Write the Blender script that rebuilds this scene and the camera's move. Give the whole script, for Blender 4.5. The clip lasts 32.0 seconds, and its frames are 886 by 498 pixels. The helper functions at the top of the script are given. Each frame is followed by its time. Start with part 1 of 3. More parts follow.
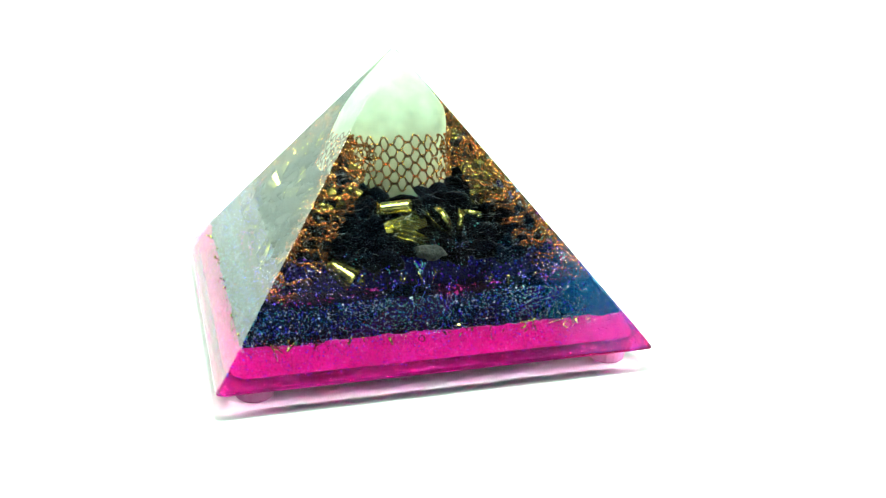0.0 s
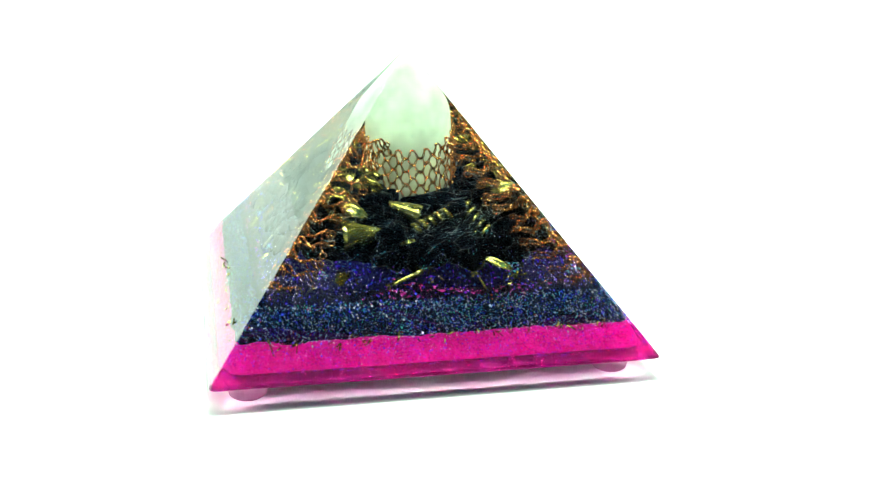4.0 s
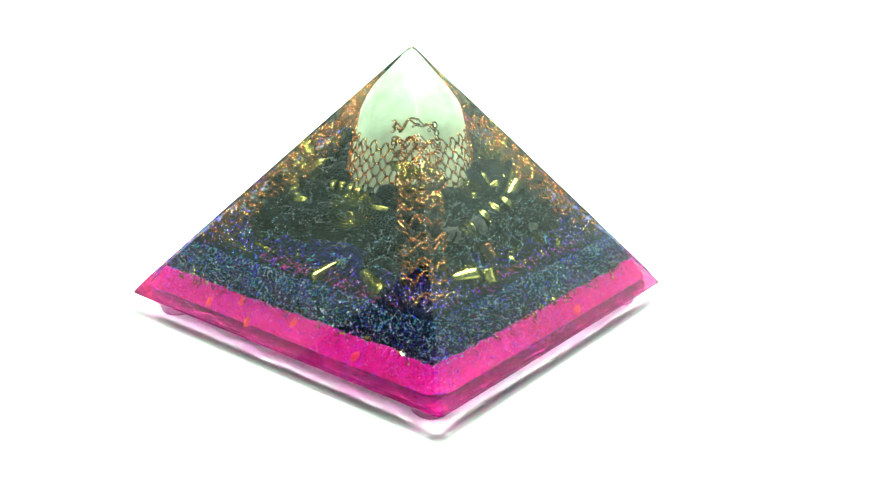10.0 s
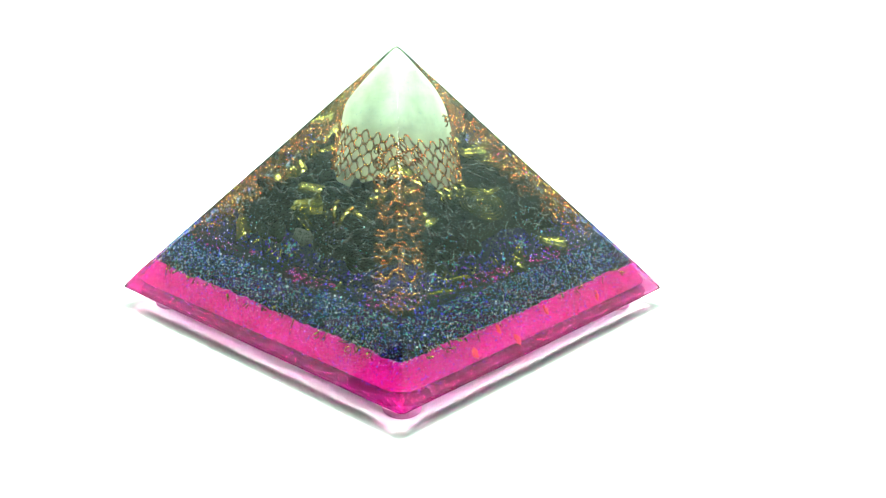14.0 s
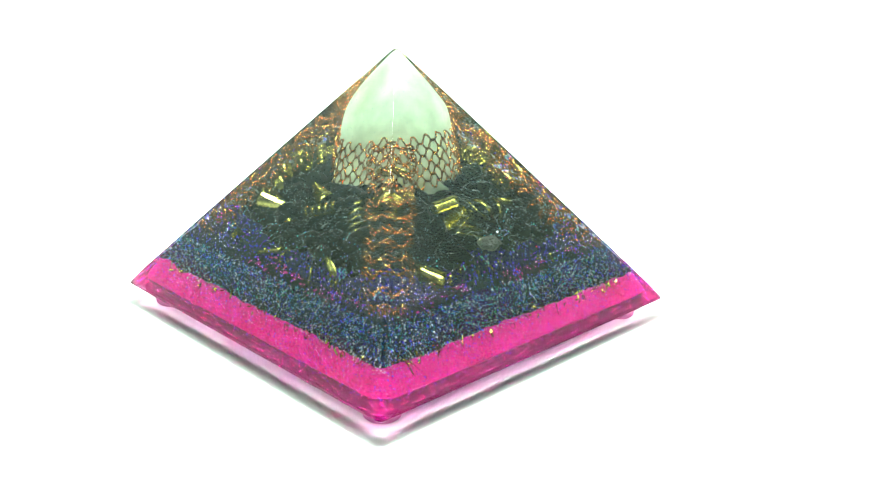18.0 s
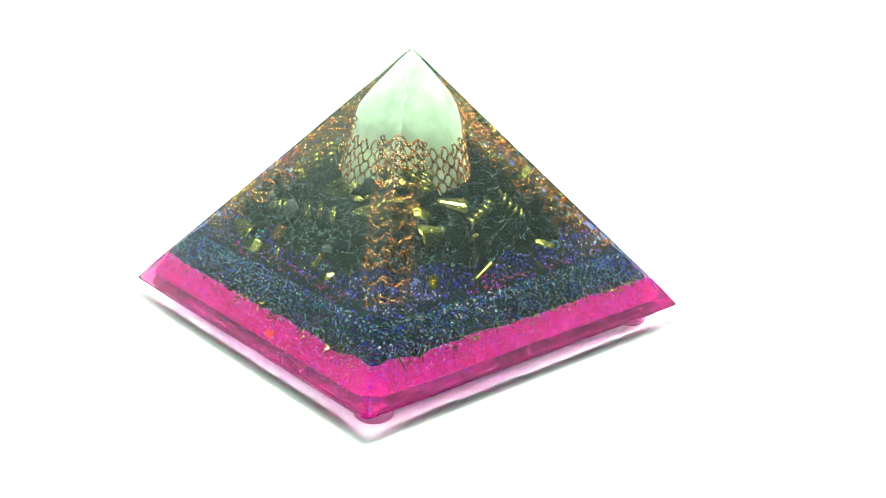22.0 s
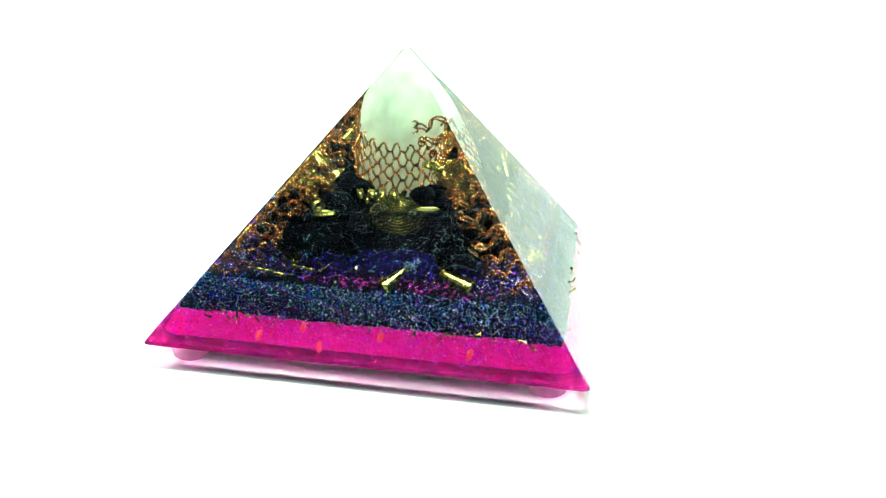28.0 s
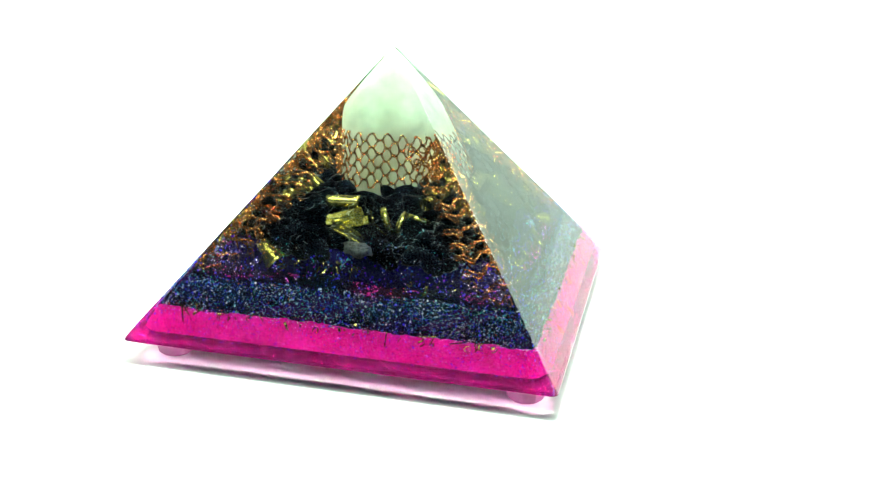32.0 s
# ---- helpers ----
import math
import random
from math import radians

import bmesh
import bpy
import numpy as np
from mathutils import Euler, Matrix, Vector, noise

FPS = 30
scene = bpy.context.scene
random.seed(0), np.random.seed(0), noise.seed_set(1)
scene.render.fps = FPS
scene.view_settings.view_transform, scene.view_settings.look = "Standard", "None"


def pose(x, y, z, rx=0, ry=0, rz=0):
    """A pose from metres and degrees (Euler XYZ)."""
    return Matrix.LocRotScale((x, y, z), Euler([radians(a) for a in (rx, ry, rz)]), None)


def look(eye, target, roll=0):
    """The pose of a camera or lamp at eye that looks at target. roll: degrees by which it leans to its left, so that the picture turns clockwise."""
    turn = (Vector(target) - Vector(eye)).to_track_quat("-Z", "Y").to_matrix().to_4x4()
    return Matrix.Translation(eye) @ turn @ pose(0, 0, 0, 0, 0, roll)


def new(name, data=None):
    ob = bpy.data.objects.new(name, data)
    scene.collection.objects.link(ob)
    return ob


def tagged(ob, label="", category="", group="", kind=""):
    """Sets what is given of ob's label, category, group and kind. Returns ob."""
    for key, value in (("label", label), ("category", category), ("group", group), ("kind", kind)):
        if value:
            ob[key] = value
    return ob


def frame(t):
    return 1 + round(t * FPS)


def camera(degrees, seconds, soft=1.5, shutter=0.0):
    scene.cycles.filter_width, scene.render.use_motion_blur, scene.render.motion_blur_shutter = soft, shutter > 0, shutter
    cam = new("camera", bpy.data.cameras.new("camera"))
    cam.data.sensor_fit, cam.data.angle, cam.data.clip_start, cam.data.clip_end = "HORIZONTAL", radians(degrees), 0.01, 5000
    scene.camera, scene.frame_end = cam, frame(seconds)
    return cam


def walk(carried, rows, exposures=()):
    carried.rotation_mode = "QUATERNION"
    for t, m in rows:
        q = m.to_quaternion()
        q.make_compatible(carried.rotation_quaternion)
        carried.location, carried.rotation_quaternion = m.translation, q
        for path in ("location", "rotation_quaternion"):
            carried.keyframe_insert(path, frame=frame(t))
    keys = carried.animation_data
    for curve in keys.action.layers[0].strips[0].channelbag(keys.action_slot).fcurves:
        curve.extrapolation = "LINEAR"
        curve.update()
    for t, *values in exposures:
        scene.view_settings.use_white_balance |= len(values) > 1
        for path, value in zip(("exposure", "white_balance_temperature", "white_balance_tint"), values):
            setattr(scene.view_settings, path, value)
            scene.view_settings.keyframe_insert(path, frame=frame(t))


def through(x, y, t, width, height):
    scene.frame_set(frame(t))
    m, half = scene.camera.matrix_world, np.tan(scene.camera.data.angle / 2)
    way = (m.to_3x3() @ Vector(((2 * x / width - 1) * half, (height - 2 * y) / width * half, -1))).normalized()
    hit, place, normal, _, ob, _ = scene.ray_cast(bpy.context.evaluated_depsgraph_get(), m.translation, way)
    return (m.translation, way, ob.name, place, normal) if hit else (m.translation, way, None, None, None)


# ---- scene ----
# A resin pyramid turning on a white table in front of a standing camera.
MM = 0.001
FOOT = 0.0050                      # height of the clear feet
APEX = Vector((-1.16, -0.15, 64.3))  # tip of the pyramid over its base centre, mm
HALF = 51.0                        # half of the base edge, mm
OFF = Vector((-1.6, 0.16, 0.0))    # base centre from the turning axis, mm
WARP = ((-1, -1, -0.15, -0.5), (1, -1, -0.75, 0.15), (1, 1, 0.35, 0.8), (-1, 1, 0.55, -0.4))  # corner offsets, mm
PHASE, SPEED = 14.91, 21.554       # degrees at the start, degrees a second

cam = camera(48.0, 32.0, soft=1.0)
VIEW = pose(0, -0.2472, 0.1022, 90 - 19.089, 0, -2.534) @ pose(0, 0, 0, 0, 0, 1.75)
walk(cam, [(0.0, VIEW), (32.0, VIEW)])

# ---- light ----
scene.cycles.blur_glossy, scene.cycles.sample_clamp_indirect = 0.0, 0.0  # light bent by the resin stays sharp
world = bpy.data.worlds.new("world")
scene.world = world
world.use_nodes = True
world.node_tree.nodes["Background"].inputs["Color"].default_value = (0.05, 0.06, 0.07, 1)
world.node_tree.nodes["Background"].inputs["Strength"].default_value = 0.05


def area_lamp(name, m, sx, sy, power, colour):
    data = bpy.data.lights.new(name, "AREA")
    data.shape, data.size, data.size_y, data.energy, data.color = "RECTANGLE", sx, sy, power, colour
    ob = new(name, data)
    ob.matrix_world = m
    return ob


GREENISH = (0.79, 1.0, 0.85)
panel = area_lamp("panel_lamp", look((0.008, 0.022, 0.27), (0.008, 0.019, 0)), 0.11, 0.095, 2.75, GREENISH)
panel.data.spread = radians(138)

# two wide fill lamps added under the tent's top cloth to lift shadows
for side in (-1, 1):
    area_lamp("top_fill_lamp", look((side * 0.34, 0.125, 0.985), (side * 0.34, 0.12, 0)), 0.42, 0.58, 14.0, GREENISH)

# two gridded strip lamps added out of view, brightening the mirrored back corners
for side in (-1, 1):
    back_fill = area_lamp("backdrop_fill", look((side * 0.40, 0.30, 0.95), (side * 0.45, 0.56, 0.22)), 0.4, 0.08, 1.9, GREENISH)
    back_fill.data.spread = radians(52)


# ---- materials ----
def material(name):
    m = bpy.data.materials.new(name)
    m.use_nodes = True
    m.node_tree.nodes.clear()
    return m, m.node_tree.nodes, m.node_tree.links


def node(nodes, kind, **values):
    n = nodes.new(kind)
    for key, value in values.items():
        n.inputs[key.replace("_", " ")].default_value = value
    return n


def rgba(c):
    return (c[0], c[1], c[2], 1.0)


def finish(m, nodes, links, shader):
    out = nodes.new("ShaderNodeOutputMaterial")
    links.new(shader.outputs[0], out.inputs["Surface"])
    return m


def ramp(nodes, stops, constant=False):
    r = nodes.new("ShaderNodeValToRGB")
    r.color_ramp.interpolation = "CONSTANT" if constant else "LINEAR"
    while len(r.color_ramp.elements) < len(stops):
        r.color_ramp.elements.new(0.5)
    for e, (p, c) in zip(r.color_ramp.elements, stops):
        e.position, e.color = p, rgba(c)
    return r


def plain(name, colour, rough=0.5, metal=0.0, grain=0.0, scale=400.0, bump=0.0, bump_scale=900.0):
    """Principled surface with noise in its colour and relief."""
    m, nodes, links = material(name)
    p = node(nodes, "ShaderNodeBsdfPrincipled", Roughness=rough, Metallic=metal)
    where = nodes.new("ShaderNodeTexCoord")
    n = node(nodes, "ShaderNodeTexNoise", Scale=scale, Detail=4.0)
    links.new(where.outputs["Object"], n.inputs["Vector"])
    r = ramp(nodes, [(0.3, [c * (1 - grain) for c in colour]), (0.7, [min(1, c * (1 + grain)) for c in colour])])
    links.new(n.outputs["Fac"], r.inputs["Fac"])
    links.new(r.outputs["Color"], p.inputs["Base Color"])
    if bump:
        n2 = node(nodes, "ShaderNodeTexNoise", Scale=bump_scale, Detail=3.0)
        links.new(where.outputs["Object"], n2.inputs["Vector"])
        b = node(nodes, "ShaderNodeBump", Strength=bump, Distance=0.0005)
        links.new(n2.outputs["Fac"], b.inputs["Height"])
        links.new(b.outputs["Normal"], p.inputs["Normal"])
    return finish(m, nodes, links, p)


def clear(name, ior, rough=0.0, colour=(1, 1, 1)):
    m, nodes, links = material(name)
    p = node(nodes, "ShaderNodeBsdfPrincipled", Roughness=rough, IOR=ior, Base_Color=rgba(colour))
    p.inputs["Transmission Weight"].default_value = 1.0
    return finish(m, nodes, links, p)


def tinted(name, colour, through_colour, solid, glow_through=0.5, grain=0.2, scale=300.0, patchy=False):
    """Cloudy coloured resin: part solid pigment, part clear tint; patchy: the pigment thins out in places."""
    m, nodes, links = material(name)
    where = nodes.new("ShaderNodeTexCoord")
    n = node(nodes, "ShaderNodeTexNoise", Scale=scale, Detail=5.0)
    links.new(where.outputs["Object"], n.inputs["Vector"])
    r = ramp(nodes, [(0.3, [c * (1 - grain) for c in colour]), (0.7, [min(1, c * (1 + grain)) for c in colour])])
    links.new(n.outputs["Fac"], r.inputs["Fac"])
    d = nodes.new("ShaderNodeBsdfDiffuse")
    tl = nodes.new("ShaderNodeBsdfTranslucent")
    for s in (d, tl):
        links.new(r.outputs["Color"], s.inputs["Color"])
    mix = node(nodes, "ShaderNodeMixShader", Fac=glow_through)
    links.new(d.outputs[0], mix.inputs[1])
    links.new(tl.outputs[0], mix.inputs[2])
    tr = node(nodes, "ShaderNodeBsdfTransparent", Color=rgba(through_colour))
    mix2 = node(nodes, "ShaderNodeMixShader", Fac=solid)
    links.new(tr.outputs[0], mix2.inputs[1])
    links.new(mix.outputs[0], mix2.inputs[2])
    if patchy:
        cloud = node(nodes, "ShaderNodeTexNoise", Scale=420.0, Detail=6.0, Roughness=0.7)
        links.new(where.outputs["Object"], cloud.inputs["Vector"])
        amount = nodes.new("ShaderNodeMapRange")
        for key, value in (("From Min", 0.25), ("From Max", 0.58), ("To Min", 0.0), ("To Max", solid)):
            amount.inputs[key].default_value = value
        links.new(cloud.outputs["Fac"], amount.inputs["Value"])
        links.new(amount.outputs[0], mix2.inputs["Fac"])
    return finish(m, nodes, links, mix2)


def glitter(name, ground, stops, share, scale, through=0.0, tilt=1.5, rough=0.25, see=0.0, tint=(1, 1, 1), speckle=1.0):
    """A bed of tiny foil flakes, each with a colour and a tilt of its own, in a pigmented ground."""
    m, nodes, links = material(name)
    where = nodes.new("ShaderNodeTexCoord")
    v = node(nodes, "ShaderNodeTexVoronoi", Scale=scale)
    links.new(where.outputs["Object"], v.inputs["Vector"])
    split = nodes.new("ShaderNodeSeparateColor")
    links.new(v.outputs["Color"], split.inputs[0])
    hue = ramp(nodes, stops, True)
    links.new(split.outputs[0], hue.inputs["Fac"])
    geo = nodes.new("ShaderNodeNewGeometry")
    lean = node(nodes, "ShaderNodeVectorMath")
    lean.operation = "SUBTRACT"
    lean.inputs[1].default_value = (0.5, 0.5, 0.5)
    links.new(v.outputs["Color"], lean.inputs[0])
    far = nodes.new("ShaderNodeVectorMath")
    far.operation = "SCALE"
    far.inputs["Scale"].default_value = tilt
    links.new(lean.outputs[0], far.inputs[0])
    add = nodes.new("ShaderNodeVectorMath")
    add.operation = "ADD"
    links.new(geo.outputs["Normal"], add.inputs[0])
    links.new(far.outputs[0], add.inputs[1])
    unit = nodes.new("ShaderNodeVectorMath")
    unit.operation = "NORMALIZE"
    links.new(add.outputs[0], unit.inputs[0])
    p = node(nodes, "ShaderNodeBsdfPrincipled", Roughness=rough, Metallic=1.0)
    links.new(hue.outputs["Color"], p.inputs["Base Color"])
    links.new(unit.outputs[0], p.inputs["Normal"])
    n = node(nodes, "ShaderNodeTexNoise", Scale=350.0, Detail=4.0)
    links.new(where.outputs["Object"], n.inputs["Vector"])
    gr = ramp(nodes, [(0.3, [c * 0.7 for c in ground]), (0.7, [min(1, c * 1.3) for c in ground])])
    links.new(n.outputs["Fac"], gr.inputs["Fac"])
    # single grains lighter and darker than their ground
    shade = ramp(nodes, [(0.0, [speckle] * 3), (0.3, [0.5 + 0.5 * speckle] * 3), (0.6, [1.0] * 3)])
    links.new(split.outputs[1], shade.inputs["Fac"])
    grains = nodes.new("ShaderNodeMix")
    grains.data_type, grains.blend_type = "RGBA", "MULTIPLY"
    grains.inputs[0].default_value = 1.0
    links.new(gr.outputs["Color"], grains.inputs[6])
    links.new(shade.outputs["Color"], grains.inputs[7])
    d = nodes.new("ShaderNodeBsdfDiffuse")
    tl = nodes.new("ShaderNodeBsdfTranslucent")
    links.new(grains.outputs[2], d.inputs["Color"])
    links.new(grains.outputs[2], tl.inputs["Color"])
    base = node(nodes, "ShaderNodeMixShader", Fac=through)
    links.new(d.outputs[0], base.inputs[1])
    links.new(tl.outputs[0], base.inputs[2])
    pick = nodes.new("ShaderNodeMath")
    pick.operation = "LESS_THAN"
    pick.inputs[1].default_value = share
    links.new(split.outputs[2], pick.inputs[0])
    mix = nodes.new("ShaderNodeMixShader")
    links.new(pick.outputs[0], mix.inputs["Fac"])
    links.new(base.outputs[0], mix.inputs[1])
    links.new(p.outputs[0], mix.inputs[2])
    if see:
        tr = node(nodes, "ShaderNodeBsdfTransparent", Color=rgba(tint))
        both = node(nodes, "ShaderNodeMixShader", Fac=see)
        links.new(mix.outputs[0], both.inputs[1])
        links.new(tr.outputs[0], both.inputs[2])
        mix = both
    return finish(m, nodes, links, mix)


def foil(name, stops, rough=0.3, metal=1.0):
    """Loose foil flakes: every flake has one colour."""
    m, nodes, links = material(name)
    geo = nodes.new("ShaderNodeNewGeometry")
    hue = ramp(nodes, stops, True)
    links.new(geo.outputs["Random Per Island"], hue.inputs["Fac"])
    p = node(nodes, "ShaderNodeBsdfPrincipled", Roughness=rough, Metallic=metal)
    links.new(hue.outputs["Color"], p.inputs["Base Color"])
    return finish(m, nodes, links, p)


def milky():
    """Thin violet cloudiness, thickest in the four corners and gone higher up."""
    m, nodes, links = material("milky_violet_resin")
    where = nodes.new("ShaderNodeTexCoord")
    xyz = nodes.new("ShaderNodeSeparateXYZ")
    links.new(where.outputs["Object"], xyz.inputs[0])

    def maths(op, a, b=None):
        n = nodes.new("ShaderNodeMath")
        n.operation = op
        for i, v in enumerate((a, b)):
            if v is not None:
                if isinstance(v, float):
                    n.inputs[i].default_value = v
                else:
                    links.new(v, n.inputs[i])
        return n.outputs[0]

    def fade(value, lo, hi, a, b):
        n = nodes.new("ShaderNodeMapRange")
        n.interpolation_type = "SMOOTHSTEP"
        for key, v in (("From Min", lo), ("From Max", hi), ("To Min", a), ("To Max", b)):
            n.inputs[key].default_value = v
        links.new(value, n.inputs["Value"])
        return n.outputs[0]

    spread = maths("ADD", maths("ABSOLUTE", xyz.outputs[0]), maths("ABSOLUTE", xyz.outputs[1]))
    n = node(nodes, "ShaderNodeTexNoise", Scale=170.0, Detail=5.0)
    links.new(where.outputs["Object"], n.inputs["Vector"])
    amount = maths("MULTIPLY", fade(spread, 0.049, 0.066, 0.06, 0.5), fade(xyz.outputs[2], 0.0205, 0.0265, 1.0, 0.0))
    amount = maths("MULTIPLY", amount, fade(n.outputs["Fac"], 0.25, 0.7, 0.75, 1.0))
    d = node(nodes, "ShaderNodeBsdfDiffuse", Color=(0.12, 0.10, 0.27, 1))
    tr = nodes.new("ShaderNodeBsdfTransparent")
    mix = nodes.new("ShaderNodeMixShader")
    links.new(amount, mix.inputs["Fac"])
    links.new(tr.outputs[0], mix.inputs[1])
    links.new(d.outputs[0], mix.inputs[2])
    return finish(m, nodes, links, mix)


def shaded_front(name, near, far, y0, y1):
    """Backdrop cloth with shade painted in: darker towards its front edges."""
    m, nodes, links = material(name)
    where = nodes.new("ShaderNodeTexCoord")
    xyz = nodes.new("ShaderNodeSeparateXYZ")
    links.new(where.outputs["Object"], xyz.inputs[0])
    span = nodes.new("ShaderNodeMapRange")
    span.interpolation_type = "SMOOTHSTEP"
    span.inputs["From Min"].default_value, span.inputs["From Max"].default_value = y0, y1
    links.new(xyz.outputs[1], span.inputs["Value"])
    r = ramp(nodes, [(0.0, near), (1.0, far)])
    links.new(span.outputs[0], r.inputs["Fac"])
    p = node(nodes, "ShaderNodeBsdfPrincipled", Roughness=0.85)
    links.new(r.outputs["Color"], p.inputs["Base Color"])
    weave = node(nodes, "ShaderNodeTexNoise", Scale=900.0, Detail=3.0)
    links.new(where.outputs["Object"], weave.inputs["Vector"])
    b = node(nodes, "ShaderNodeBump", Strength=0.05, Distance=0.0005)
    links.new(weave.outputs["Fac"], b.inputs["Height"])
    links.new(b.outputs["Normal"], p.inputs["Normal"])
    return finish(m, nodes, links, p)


def stone_black():
    """Black stone set in resin: no gloss, dusty specks, edge highlights painted as hairlines."""
    m, nodes, links = material("black_stone")
    where = nodes.new("ShaderNodeTexCoord")
    info = nodes.new("ShaderNodeObjectInfo")
    n = node(nodes, "ShaderNodeTexNoise", Scale=420.0, Detail=5.0)
    links.new(where.outputs["Object"], n.inputs["Vector"])
    r = ramp(nodes, [(0.35, (0.0003, 0.0009, 0.002)), (0.60, (0.0006, 0.0016, 0.003)), (0.76, (0.003, 0.006, 0.008))])
    links.new(n.outputs["Fac"], r.inputs["Fac"])
    v = node(nodes, "ShaderNodeTexVoronoi", Scale=1700.0)
    links.new(where.outputs["Object"], v.inputs["Vector"])
    speck = ramp(nodes, [(0.0, (0.16, 0.2, 0.2)), (0.14, (0.0, 0.0, 0.0))])
    links.new(v.outputs["Distance"], speck.inputs["Fac"])
    add = nodes.new("ShaderNodeMix")
    add.data_type, add.blend_type = "RGBA", "ADD"
    links.new(info.outputs["Random"], add.inputs[0])
    links.new(r.outputs["Color"], add.inputs[6])
    links.new(speck.outputs["Color"], add.inputs[7])
    geo = nodes.new("ShaderNodeNewGeometry")
    # light caught on sharp edges, painted in by pointiness
    rim = ramp(nodes, [(0.53, (0, 0, 0)), (0.62, (0.004, 0.007, 0.008))])
    links.new(geo.outputs["Pointiness"], rim.inputs["Fac"])
    edge_lit = nodes.new("ShaderNodeMix")
    edge_lit.data_type, edge_lit.blend_type = "RGBA", "ADD"
    links.new(n.outputs["Fac"], edge_lit.inputs[0])
    links.new(add.outputs[2], edge_lit.inputs[6])
    links.new(rim.outputs["Color"], edge_lit.inputs[7])
    p = node(nodes, "ShaderNodeBsdfPrincipled", Roughness=0.4)
    p.inputs["Specular IOR Level"].default_value = 0.004
    links.new(edge_lit.outputs[2], p.inputs["Base Color"])
    return finish(m, nodes, links, p)


WHITE_TABLE = plain("white_table", (0.52, 0.52, 0.52), 0.5, grain=0.01, scale=30)
# dim side reflections and their mint tint are put into this colour
SHADED_CLOTH = shaded_front("shaded_cloth", (0.325, 0.375, 0.34), (0.70, 0.75, 0.715), 0.12, 0.56)
DARK_ROOM = plain("dark_room", (0.11, 0.15, 0.21), 0.8, grain=0.2, scale=6)
RESIN = clear("clear_resin", 1.5)
PINK = glitter("pink_glitter_resin", (1.0, 0.02, 0.42), [(0, (0.6, 0.01, 0.4)), (0.35, (0.5, 0.01, 0.5)), (0.7, (0.12, 0.005, 0.9)), (0.86, (0.9, 0.3, 0.9))], 0.09, 3900, through=0.2, rough=0.35, see=0.3, tint=(1.0, 0.55, 0.8), speckle=0.4)
PINK_CORE = glitter("pink_core_resin", (1.0, 0.02, 0.42), [(0, (0.6, 0.01, 0.4)), (0.35, (0.5, 0.01, 0.5)), (0.7, (0.12, 0.005, 0.9)), (0.86, (0.9, 0.3, 0.9))], 0.09, 3900, through=0.2, rough=0.35, speckle=0.4)
PINK_CLEAR = tinted("pink_resin", (1.0, 0.05, 0.46), (1.0, 0.66, 0.87), 0.2, 0.5)
NAVY = glitter("navy_glitter_resin", (0.0015, 0.006, 0.026), [(0, (0.006, 0.03, 0.09)), (0.4, (0.02, 0.10, 0.2)), (0.68, (0.04, 0.04, 0.5)), (0.8, (0.10, 0.4, 0.5)), (0.9, (0.8, 0.88, 0.95))], 0.34, 5000, see=0.1, tint=(0.6, 0.5, 1.0), speckle=0.2)
HAZE = glitter("violet_haze_resin", (0.006, 0.006, 0.05), [(0, (0.02, 0.008, 0.45)), (0.5, (0.02, 0.10, 0.4)), (0.8, (0.10, 0.01, 0.7))], 0.04, 2400, through=0.3, rough=0.35, speckle=0.4)
FLAKE_MIX = foil("mixed_foil", [(0, (0.03, 0.03, 0.95)), (0.18, (0.85, 0.93, 1.0)), (0.5, (0.08, 0.55, 0.8)), (0.82, (0.05, 0.8, 0.3)), (0.9, (0.12, 0.03, 0.95)), (0.965, (0.95, 0.12, 0.05))], 0.33)
FLAKE_VIOLET = foil("violet_foil", [(0, (0.06, 0.006, 0.95)), (0.4, (0.02, 0.03, 0.95)), (0.8, (0.3, 0.01, 0.9)), (0.93, (0.75, 0.75, 1.0))], 0.4)
COPPER = plain("copper_wire", (0.54, 0.23, 0.085), 0.27, 1.0, grain=0.3, scale=700)
COPPER_TUBE = plain("copper_tube", (0.30, 0.12, 0.05), 0.22, 1.0, grain=0.3, scale=500)
# the resin's pink light is put into the colour of the clear feet
RUBBER = tinted("pink_lit_rubber", (0.85, 0.42, 0.66), (1.0, 0.86, 0.95), 0.42, 0.6, 0.05)
MILKY = milky()
# the unlit look of the underside, put into a darker pink
BASE_SHADE = tinted("base_shade_resin", (0.36, 0.008, 0.20), (0.95, 0.75, 0.98), 0.28, 0.8, 0.35, 900)
MAGENTA = tinted("magenta_resin", (0.30, 0.012, 0.15), (0.9, 0.6, 0.85), 0.62, 0.4, 0.5, 900, True)
FLAKE_PINK = foil("pink_foil", [(0, (0.6, 0.01, 0.4)), (0.3, (0.12, 0.006, 0.95)), (0.6, (0.2, 0.01, 0.9)), (0.82, (0.05, 0.02, 0.95)), (0.93, (0.9, 0.7, 1.0))], 0.4)
RED = plain("red_chip", (0.66, 0.045, 0.05), 0.5, grain=0.2)
DUST = plain("pale_dust", (0.25, 0.42, 0.46), 0.9, grain=0.2)
WISP = plain("pale_wisps", (0.26, 0.33, 0.33), 0.9, grain=0.3)
# weakly metallic flakes: the glint is put into their colour, bright from anywhere
FLAKE_BLUE = foil("blue_glint_foil", [(0, (0.05, 0.02, 0.98)), (0.55, (0.02, 0.06, 0.98)), (0.85, (0.2, 0.02, 0.95)), (0.95, (0.1, 0.9, 0.6))], 0.5, 0.3)
